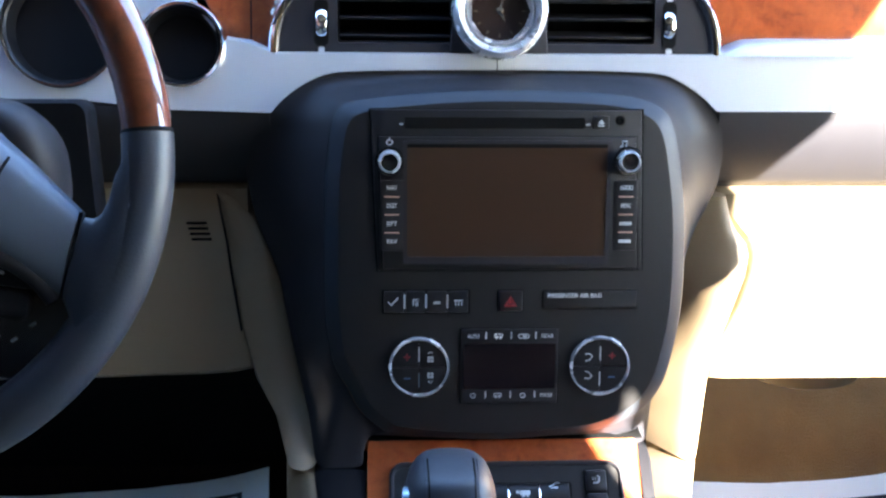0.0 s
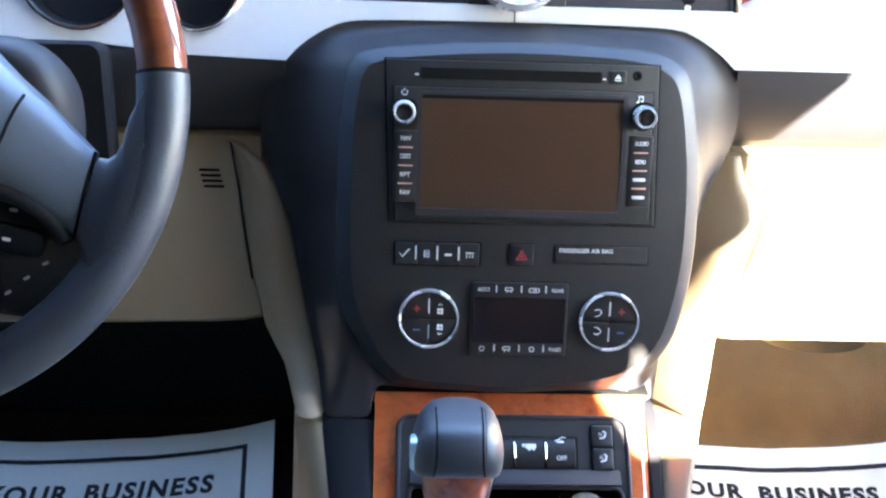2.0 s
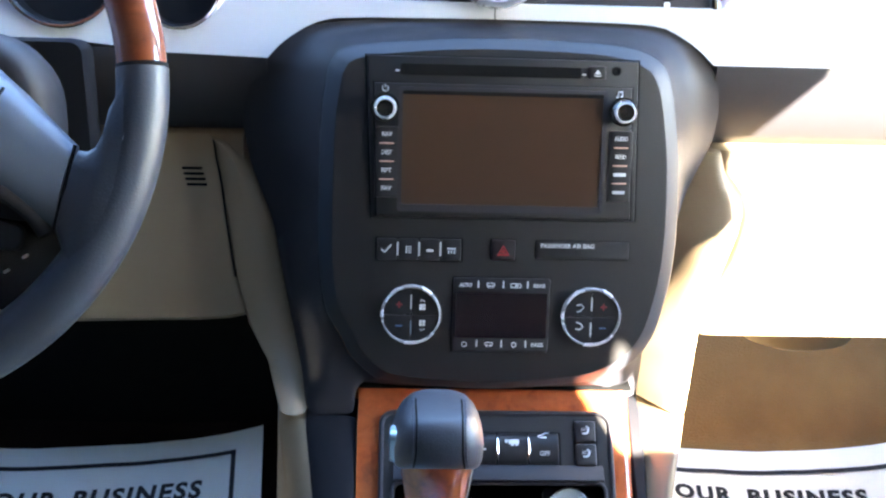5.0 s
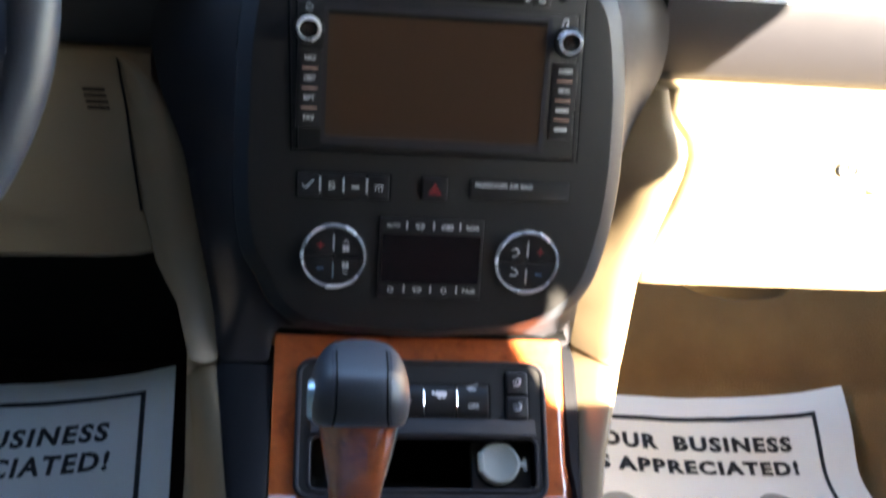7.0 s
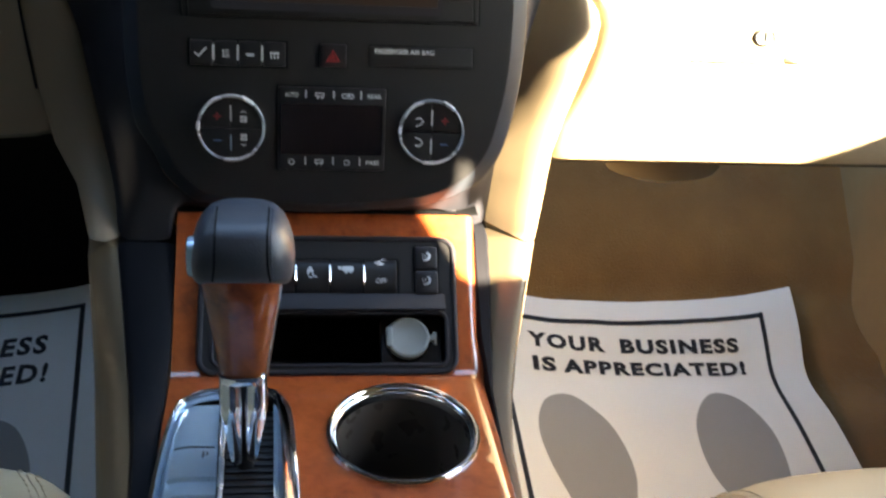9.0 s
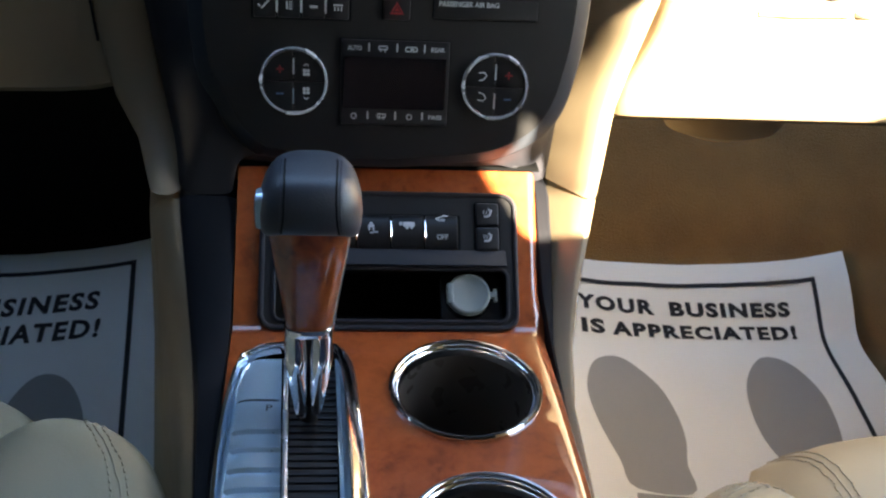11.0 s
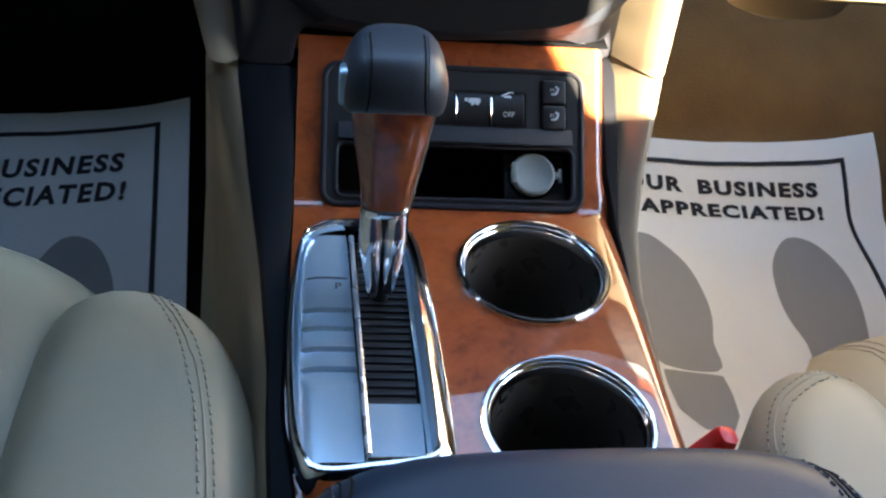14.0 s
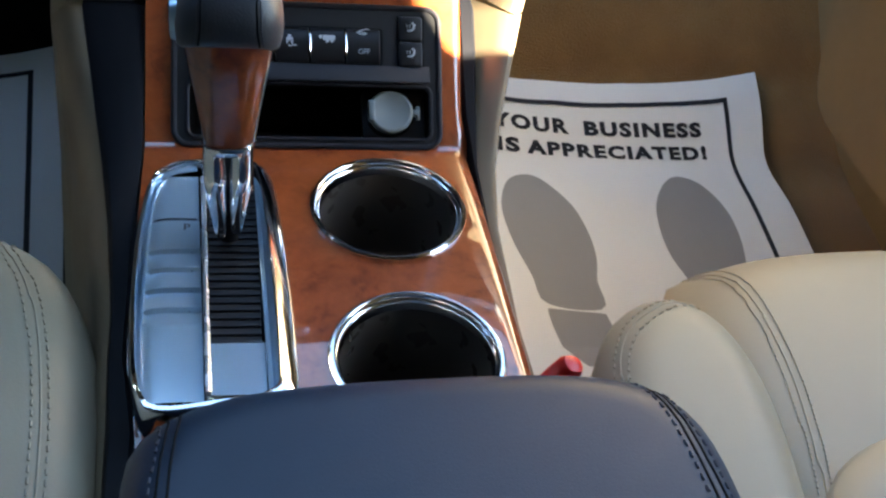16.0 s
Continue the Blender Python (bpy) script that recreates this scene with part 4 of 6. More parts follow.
                part("flow_mark", tube([m @ Vector((cxm + a, cym + b, 0.0026)) for a, b in pts], 0.0005, 6), M_WHITE, d)


# ---- console ----
CUPS = ((0.1345, 0.7435), (0.1380, 0.6195))
CUP_R = 0.0465


def top_z(y):
    """The console's top climbs towards the ramp and levels off before it."""
    d = y - 0.70
    return 0.3602 + 0.06 * d - (0.265 * d * d if d > 0 else 0.0)


def left_x(y):
    return -0.0185 + 0.0085 * min(1.0, max(0.0, (0.625 - y) / 0.05))


def right_x(y):
    return 0.1862 + 0.008 * max(0.0, (0.80 - y) / 0.25)


GATE = [(-0.0130, 0.772), (-0.004, 0.783), (0.020, 0.787), (0.047, 0.786), (0.058, 0.778), (0.063, 0.740), (0.0665, 0.660), (0.0675, 0.590), (0.062, 0.576), (0.030, 0.570), (0.002, 0.567), (-0.008, 0.578), (-0.0145, 0.620), (-0.0175, 0.700)]


def gate_loop(n, k=1.0):
    pts = [(p.x, p.y) for p in curve(GATE, n, True)]
    return [(0.025 + (x - 0.025) * k, 0.68 + (y - 0.68) * (1 - (1 - k) * 0.4)) for x, y in pts]


def build_console():
    c = thing("center_console", (0.085, 0.70, -0.06), "centre console with burl wood top and dark and cashmere sides", "center console")
    # wood top with openings
    ys = [0.54 + 0.26 * k / 10 for k in range(11)]
    outer = [(left_x(y), y) for y in ys] + [(right_x(y), y) for y in ys[::-1]]
    holes = [circle(CUP_R + 0.001, 48, *p) for p in CUPS] + [gate_loop(64, 0.99)]
    bm = fill(outer, holes, lambda x, y: Vector((x, y, top_z(y))))
    # curve up into the ramp
    prof = [(0.80, top_z(0.80)), (0.8060, 0.3641), (0.8105, 0.3670), (0.8150, 0.3715)]
    def strip(x0, x1, line):
        rows = [[bm.verts.new((x, y, z)) for x in (x0, x1)] for y, z in line]
        for a, b in zip(rows, rows[1:]):
            bm.faces.new((a[0], a[1], b[1], b[0]))
    rampy = lambda z: 0.8405 + (z - 0.397)
    up = [(rampy(z), z) for z in (0.385, 0.40, 0.42, 0.4465)]
    strip(-0.0185, 0.006, prof + up)
    strip(0.170, 0.1862, prof + up)
    strip(0.006, 0.170, prof[:2] + [(0.8085, 0.3655)])
    strip(0.006, 0.170, [(rampy(0.426), 0.426), (rampy(0.4465), 0.4465)])
    # rolled right edge
    rows = []
    line = [(y, top_z(y), right_x(y)) for y in ys] + [(y, z, 0.1862) for y, z in prof + up]
    for y, z, x in line:
        k = 0.65 if z > 0.38 else 1.0
        rows.append([bm.verts.new((x + k * dx, y, z - dz)) for dx, dz in ((0, 0), (0.0035, 0.0005), (0.0075, 0.0024), (0.0105, 0.0062), (0.0118, 0.014), (0.0118, 0.03))])
    for a, b in zip(rows, rows[1:]):
        for k in range(5):
            bm.faces.new((a[k], a[k + 1], b[k + 1], b[k]))
    bmesh.ops.remove_doubles(bm, verts=bm.verts, dist=2e-4)
    part("wood_top", bm, M_WOOD, c, "lacquered reddish burl wood panel", 50)
    # inner core, so that nothing shows through
    part("core", box((0.0, 0.54, -0.06), (0.19, 0.58, 0.35)), M_VOID, c)
    part("core", box((-0.015, 0.90, -0.06), (0.19, 0.95, 0.44)), M_VOID, c)
    # side rails and cashmere sides: y, rail inner x, rail outer x, side outer x, top z
    rails = {-1: [(0.905, -0.019, -0.060, -0.083, 0.4285), (0.877, -0.0195, -0.0590, -0.080, 0.4280), (0.850, -0.0195, -0.054, -0.0745, 0.405), (0.820, -0.0195, -0.049, -0.070, 0.380), (0.79, -0.0195, -0.044, -0.063, 0.366), (0.74, -0.0198, -0.037, -0.054, 0.360), (0.66, -0.0195, -0.029, -0.042, 0.356), (0.625, -0.0192, -0.028, -0.040, 0.355), (0.575, -0.0108, -0.025, -0.036, 0.3535), (0.54, -0.0108, -0.024, -0.034, 0.352), (0.2, -0.012, -0.020, -0.03, 0.350)],
             1: [(0.925, 0.1945, 0.208, 0.246, 0.4265), (0.893, 0.1945, 0.2065, 0.242, 0.4265), (0.862, 0.1945, 0.2058, 0.2325, 0.405), (0.83, 0.1955, 0.2040, 0.2225, 0.380), (0.79, 0.1985, 0.2005, 0.2135, 0.362), (0.74, 0.2000, 0.2015, 0.2075, 0.350), (0.66, 0.2030, 0.2042, 0.2065, 0.340), (0.54, 0.2070, 0.2080, 0.2095, 0.338), (0.2, 0.207, 0.2085, 0.2095, 0.338)]}
    def fall(y):
        return min(1.0, max(0.0, (0.88 - y) / 0.06))

    for side, rows in rails.items():
        bm = bmesh.new()
        loft(bm, [[Vector(p) for p in ((xi, y, -0.05), (xi, y, z - 0.002), (xi + 0.15 * (xo - xi), y, z), (xi + 0.85 * (xo - xi), y, z), (xo, y, z - 0.003), (xo, y, -0.05))] for y, xi, xo, xs, z in rows])
        part("side_rail", bm, M_RAIL, c, "dark grained side rail")
        bm = bmesh.new()
        loft(bm, [[Vector(p) for p in ((xo + 0.0004 * side, y, -0.05), (xo + 0.0004 * side, y, z - 0.004), (xo + 0.25 * (xs - xo), y, z - 0.002 - 0.005 * fall(y)), (xo + 0.6 * (xs - xo), y, z - 0.003 - 0.017 * fall(y)), (xs - 0.003 * side * fall(y), y, z - 0.010 - 0.032 * fall(y)), (xs + 0.004 * side, y, z - 0.12), (xs + 0.03 * side, y, -0.05))] for y, xi, xo, xs, z in rows])
        if side > 0:
            bm.free()
            bm = bmesh.new()
            loops = []
            for y, xi, xo, xs, z in rows[1:]:
                w = xs - xo
                loops.append([Vector(p) for p in ((xo, y + 0.04, -0.05), (xo, y + 0.50 * w, z - 0.08 * w), (xo + 0.08 * w, y + 0.43 * w, z - 0.05 * w), (xo + 0.45 * w, y, z), (xo + 0.66 * w, y - 0.25 * w, z + 0.03 * w), (xo + 0.78 * w, y - 0.29 * w, z + 0.03 * w), (xo + 0.90 * w, y - 0.23 * w, z + 0.01 * w), (xo + 0.97 * w, y - 0.08 * w, z - 0.06 * w), (xs, y + 0.05 * w, z - 0.006), (xs + 0.002, y + 0.02, z - 0.12), (xs + 0.012, y + 0.02, -0.05))])
            loft(bm, loops)
        part("side_panel", bm, M_TAN, c, "cashmere console side")
    part("front_side", box((0.2035, 0.93, -0.05), (0.2125, 1.40, 0.43), 0.003), M_TAN, c, "cashmere side towards the toe board")
    # wood edge gap below the stack
    part("shadow_gap", box((-0.018, 0.888, 0.4465), (0.196, 0.93, 0.4475)), M_VOID, c)
    return c


def build_cups():
    for x, y in CUPS:
        t = thing("cup_holder", (x, y, top_z(y)), "deep black cup holder with a polished chrome ring", "cup holder", "console cup holders")
        m = Matrix.Translation((x, y, top_z(y))) @ Matrix.Rotation(math.atan((top_z(y + 0.04) - top_z(y - 0.04)) / 0.08), 4, "X")
        r = CUP_R
        part("ring", lathe([(r + 0.0032, -0.001), (r + 0.0030, 0.0016), (r + 0.0018, 0.0028), (r + 0.0002, 0.0028), (r - 0.0010, 0.0018), (r - 0.0014, 0.0004), (r - 0.0026, -0.0004), (r - 0.0034, -0.0020), (r - 0.0037, -0.009)], m, 72), M_CHROME, t, "polished chrome ring")
        part("well", lathe([(r - 0.0030, -0.004), (r - 0.0042, -0.010), (r - 0.0065, -0.06), (r - 0.010, -0.078), (r - 0.014, -0.081), (0.0002, -0.081)], m, 56), M_WELL, t, "dark brown-black well")
        part("rubber_pad", lathe([(r - 0.016, -0.0805), (r - 0.017, -0.0785), (0.0002, -0.0785)], m, 40), M_KEY, t)


def build_pocket(console):
    outer = rr(0.1765, 0.0960, 0.010, 8, *rp(0.0882, 0.3980))
    hole = rr(0.162, 0.0373, 0.006, 8, *rp(0.0895, 0.3806))
    bm = fill(outer, [hole], lambda a, b: RAMP @ Vector((a, b, 0.0030)), thick=tuple(RAMP.to_3x3() @ Vector((0, 0, -0.008))))
    t = part("switch_bezel", bm, M_FACE, console, "charcoal bezel above an open storage pocket")
    part("lip", tube([RAMP @ Vector((x, y, 0.0026)) for x, y in outer], 0.0020, 10, True), M_CHAR, t, "rounded bezel lip")
    part("pocket_lip", tube([RAMP @ Vector((x, y, 0.0030)) for x, y in hole], 0.0015, 8, True), M_CHAR, t)
    # Pocket walls are painted near black to stand for the shade inside.
    u, v = rp(0.0895, 0.3806)
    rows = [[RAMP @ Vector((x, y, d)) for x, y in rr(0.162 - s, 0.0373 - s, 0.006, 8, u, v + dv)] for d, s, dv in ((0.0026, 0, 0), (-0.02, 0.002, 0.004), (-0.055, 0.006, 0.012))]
    part("pocket", loft(bmesh.new(), rows, cap=(False, True)), M_VOID, t, "open pocket with its inner shade painted near black")
    # ledge between switches and pocket, tipped towards the cabin roof
    part("shelf", plate(rr(0.160, 0.0128, 0.001, 2), 0.0, 0.0010, shift(RAMP, *rp(0.0895, 0.3989), 0.003) @ pose(0, 0, 0.0020, -16), 0.0005), M_CHAR, t)
    # row of bulged switches
    sw = thing("rocker_switch", (0.10, 0.85, 0.405), "black console push switches with white marks and bright dividers", "switch panel")
    v0 = rp(0.0, 0.4122)[1]
    belly = lambda v: 0.0032 + 0.0052 * math.sqrt(max(0.0, 1 - ((v - v0) / 0.0122) ** 2))
    part("surround", plate(rr(0.0985, 0.0260, 0.002, 3, *rp(0.0885, 0.4122)), 0.0025, 0.0036, RAMP), M_SEAM, sw)
    arc = [v0 - 0.0118 * math.cos(math.pi * k / 14) for k in range(15)]
    for k in range(4):
        x = rp(0.0528 + 0.0238 * k, 0)[0]
        loops = []
        for dx, e in ((-0.0112, 0.0008), (-0.0106, 0.0), (0.0106, 0.0), (0.0112, 0.0008)):
            loops.append([RAMP @ Vector((x + dx, v, belly(v) - e)) for v in arc] + [RAMP @ Vector((x + dx, v, 0.0024)) for v in (arc[-1], arc[0])])
        part("switch", loft(bmesh.new(), loops), M_KEY, sw)
        if k < 3:
            rib = [RAMP @ Vector((x + 0.0119, v, belly(v) + 0.0002)) for v in arc[4:12]]
            part("divider", tube(rib, [0.0003] + [0.0008] * 6 + [0.0003], 8), M_CHROME, sw, "bright divider")

    def mark(name, x, z, shapes, host=sw, top=None):
        u, v = rp(x, z)
        for du, dv, w, h in shapes:
            n = top or belly(v + dv) + 0.0001
            part(name, plate(rr(w, h, min(w, h) * 0.25, 2, u + du, v + dv), n - 0.0004, n + 0.0002, RAMP), M_WHITE, host, "", 0)

    mark("trailer_mark", 0.1000, 0.4150, ((0.0010, 0.0004, 0.0082, 0.0036), (-0.0046, 0.0010, 0.0022, 0.0024), (-0.0002, -0.0020, 0.0022, 0.0018), (0.0030, -0.0020, 0.0018, 0.0014)))
    mark("traction_mark", 0.0760, 0.4135, ((-0.0012, 0.0030, 0.0022, 0.0018), (-0.0012, 0.0010, 0.0044, 0.0022), (-0.0026, -0.0012, 0.0012, 0.0020), (0.0004, -0.0014, 0.0012, 0.0020), (0.0020, -0.0032, 0.0034, 0.0010), (-0.0010, -0.0038, 0.0022, 0.0010)))
    u, v = rp(0.1240, 0.4200)
    part("liftgate_mark", tube([RAMP @ Vector((u + a, v + b, belly(v + b) + 0.0003)) for a, b in ((-0.0042, -0.0022), (-0.001, -0.0008), (0.002, 0.0014), (0.0044, 0.0006))], 0.0005, 6), M_WHITE, sw)
    mark("liftgate_mark", 0.1248, 0.4188, ((0, -0.0012, 0.0034, 0.0014), (-0.0028, -0.0014, 0.0014, 0.0012)))
    u, v = rp(0.1245, 0.4090)
    part("legend", words("OFF", 0.0050, shift(RAMP, u, v, belly(v) + 0.0004) @ pose(0, 0, 0, 14), bold=0.0001, width=0.0078), M_WHITE, sw, "", 0)
    hs = thing("seat_heater_switch", (0.157, 0.86, 0.40), "black seat heater rocker switch with white marks", "switch")
    part("surround", plate(rr(0.0185, 0.0370, 0.002, 3, *rp(0.1568, 0.4153)), 0.0025, 0.0036, RAMP), M_SEAM, hs)
    for z in (0.4216, 0.4090):
        u, v = rp(0.1568, z)
        part("rocker", plate(rr(0.0162, 0.0170, 0.0018, 3, u, v), 0.0025, 0.0060, RAMP, 0.0016), M_KEY, hs)
        part("seat_mark", tube([RAMP @ Vector((u + a, v + b, 0.0062)) for a, b in ((0.0026, 0.0030), (0.0018, -0.0004), (0.0004, -0.0016), (-0.0024, -0.0018))], [0.0006, 0.0008, 0.0008, 0.0006], 6), M_WHITE, hs)
        part("seat_mark", plate(circle(0.0008, 10, u + 0.0012, v + 0.0034), 0.0058, 0.0064, RAMP), M_WHITE, hs, "", 0)
        for du in (-0.0028, -0.0010):
            part("seat_mark", tube([RAMP @ Vector((u + du + a, v + b, 0.0062)) for a, b in ((0.0, 0.0026), (0.0006, 0.0016), (0.0, 0.0008), (0.0005, 0.0))], 0.0003, 6), M_WHITE, hs)
    cap = thing("power_outlet", (0.143, 0.825, 0.375), "grey power outlet cap on a hinge in the pocket", "power outlet")
    m = shift(RAMP, *rp(0.1432, 0.3812), -0.004) @ pose(0, 0, 0, -8)
    part("backing", plate(rr(0.0430, 0.0350, 0.003, 4, 0.003, 0), -0.012, -0.004, m, 0.001), M_KEY, cap)
    part("socket", lathe([(0.0162, -0.004), (0.0162, 0.001), (0.0152, 0.002), (0.0147, -0.002)], m, 36), M_BLACK, cap)
    part("cap", lathe([(0.0153, 0.0), (0.0153, 0.004), (0.0147, 0.0054), (0.0132, 0.0060), (0.0126, 0.0056), (0.0002, 0.0052)], m, 48), M_CAP, cap, "grey moulded cap")
    part("lift_lip", plate(rr(0.0045, 0.0150, 0.0015, 4, -0.0132, 0.0), 0.0040, 0.0072, m, 0.0010), M_CAP, cap)
    part("hinge", box((0.0148, -0.0022, 0.001), (0.0195, 0.0022, 0.0040), 0.0008, m=m), M_CAP, cap)
    part("tab", box((0.0180, -0.0048, 0.0010), (0.0205, 0.0048, 0.0034), 0.0006, m=m), M_CAP, cap)


M_CAP = material("grey_cap", (0.17, 0.18, 0.165), 0.5, vary=0.05)


def deck(y):
    """The selector plate rises a little towards the seats."""
    return 0.3600 + 0.0095 * (0.77 - y) / 0.19


def build_gate():
    t = thing("shifter_gate", (0.025, 0.68, 0.355), "satin metal gear selector plate in a chrome frame", "shifter plate")
    n = 96

    def rim(k, up, wide, high):
        """One loop of the frame; on the passenger's side it is a broad slope, given by wide and high."""
        out = []
        for (x, y), (x1, _) in zip(gate_loop(n, k), gate_loop(n, 1.0)):
            low = min(1.0, max(0.0, (x + 0.014) / 0.022))
            low = max(low * low * (3 - 2 * low), min(1.0, max(0.0, (0.590 - y) / 0.012)))
            z = up - 0.0055 * (1 - low) if up > -0.01 else up
            w = min(1.0, max(0.0, (x1 - 0.050) / 0.010))
            out.append(Vector((x + (x1 + wide - x) * w, y, deck(y) + z + (high - z) * w)))
        return out

    shape = ((1.05, -0.022, 0.0040, -0.022), (1.05, 0.0005, 0.0040, -0.003), (1.045, 0.003, 0.0032, 0.0018), (1.035, 0.0062, 0.0018, 0.0040), (1.01, 0.0082, -0.0045, 0.0078), (0.965, 0.0086, -0.0060, 0.0084), (0.945, 0.0070, -0.0068, 0.0080), (0.930, 0.0015, -0.0072, 0.0015), (0.925, -0.006, -0.0072, -0.006))
    part("frame", loft(bmesh.new(), [rim(*q) for q in shape], cap=(False, False)), M_CHROME, t, "chrome frame", 40)
    # curved shift-pattern plate with stepped ledges
    steps = (0.7020, 0.6847, 0.6666, 0.6497)
    ys = sorted({0.5775 + 0.2025 * k / 42 for k in range(43)} | {y + d for y in steps for d in (0.0, -0.0016)} | {0.7309, 0.7303, 0.7297, 0.6353})

    def plate_z(x, y):
        z = deck(y) + 0.0012
        left = max(0.0, 0.0005 - x)
        z -= 0.0035 * (left / 0.0135) ** 2 + 0.0030 * (max(0.0, left - 0.009) / 0.0045) ** 2
        z -= 0.0022 * (max(0.0, y - 0.770) / 0.010) ** 2
        inside = min(1.0, max(0.0, (x + 0.0108) / 0.002))
        if 0.6353 <= y <= 0.7020:
            ahead = min(q for q in (*steps, 0.703) if q >= y - 1e-9)
            behind = max([q for q in (0.6353, *steps) if q < ahead - 1e-9])
            f = (ahead - y) / (ahead - behind)
            z -= inside * 0.0030 * (min(1.0, f / 0.10) if f < 0.10 else 1 - (f - 0.10) / 0.90)
        if abs(y - 0.7303) < 0.0003:
            z -= inside * 0.0007
        return z

    bm = bmesh.new()
    cols = [-0.0150, -0.0143, -0.0134, -0.0122, -0.0108, -0.0088, -0.0050, 0.0, 0.006, 0.012, 0.0190]
    grid = [[bm.verts.new((x + 0.0045 * (0.70 - y) / 0.12 * (x + 0.015) / 0.034 + (0.0035 * max(0.0, (0.66 - y) / 0.08) ** 2 + 0.006 * max(0.0, (y - 0.74) / 0.040) ** 2) * (0.019 - x) / 0.034, y, plate_z(x, y))) for x in cols] for y in ys]
    for a, b in zip(grid, grid[1:]):
        for k in range(len(cols) - 1):
            bm.faces.new((a[k], a[k + 1], b[k + 1], b[k]))
    part("plate", bm, M_SATIN, t, "curved satin plate with stepped ledges", 28)
    part("divider", tube([Vector((0.0190 + 0.0066 * (0.774 - y) / 0.192, y, deck(y) + 0.0022)) for y in (0.774, 0.73, 0.69, 0.65, 0.61, 0.582)], 0.0017, 10), M_RING, t, "bright dividing strip")
    part("slot_floor", box((0.0205, 0.616, 0.350), (0.0560, 0.776, 0.3555)), M_VOID, t)
    for k in range(22):
        y = 0.6235 + 0.0066 * k
        part("slat", box((0.0232, y, deck(y) - 0.006), (0.0528, y + 0.0046, deck(y) - 0.0016), 0.0007), M_KEY, t)
    part("end_plate", sheet(lambda u, v: Vector((0.0243 + 0.0305 * u, 0.580 + 0.0418 * v, deck(0.580 + 0.0418 * v) - 0.0004)), 6, 6, 0.004), M_SATIN, t, "flat satin end plate")
    bm = bmesh.new()
    loops = [[Vector((x + 0.003 * (0.70 - y) / 0.12, y, deck(y) + up)) for x, up in ((0.0525, -0.006), (0.0528, 0.0008), (0.0538, 0.0012), (0.0552, 0.0010), (0.0558, 0.0026), (0.0572, 0.0056), (0.0586, 0.0072), (0.0588, -0.006))] for y in (0.778, 0.765, 0.74, 0.70, 0.66, 0.62, 0.59, 0.580)]
    part("side_strip", loft(bm, loops), M_SATIN, t, "sloped satin inner edge", 40)
    # Dark tubes paint the shade on each ledge's step face; no slots are cut.
    for y0 in (*steps, 0.7306):
        bend = 0.0016 if y0 < 0.72 else 0.0004
        line = [Vector((x, y0 + bend * math.sin((x + 0.010) * 120) - 0.0008, plate_z(x, y0 - 0.0016) + 0.0008)) for x in (-0.0086, -0.004, 0.0, 0.005, 0.010, 0.0162)]
        part("slot", tube(curve(line, 16), [0.0003] + [0.0014 if y0 < 0.72 else 0.0004] * 14 + [0.0003], 6, flat=0.4), M_SEAM, t)
    part("end_strip", tube([Vector((x, 0.5805, deck(0.58) + 0.0006)) for x in (0.025, 0.035, 0.045, 0.056)], 0.0012, 8), M_CHROME, t)
    for x, y, text in ((0.0105, 0.7225, "P"),):
        part("legend", words(text, 0.0085, Matrix.Translation((x, y, plate_z(x, y) + 0.0003)), bold=0.0001), M_INK, t, "", 0)


def oval(cx, cy, z, rx, ry, n=28, power=2.6):
    out = []
    for k in range(n):
        a = 2 * math.pi * k / n
        c, s = math.cos(a), math.sin(a)
        out.append(Vector((cx + rx * math.copysign(abs(c) ** (2 / power), c), cy + ry * math.copysign(abs(s) ** (2 / power), s), z)))
    return out


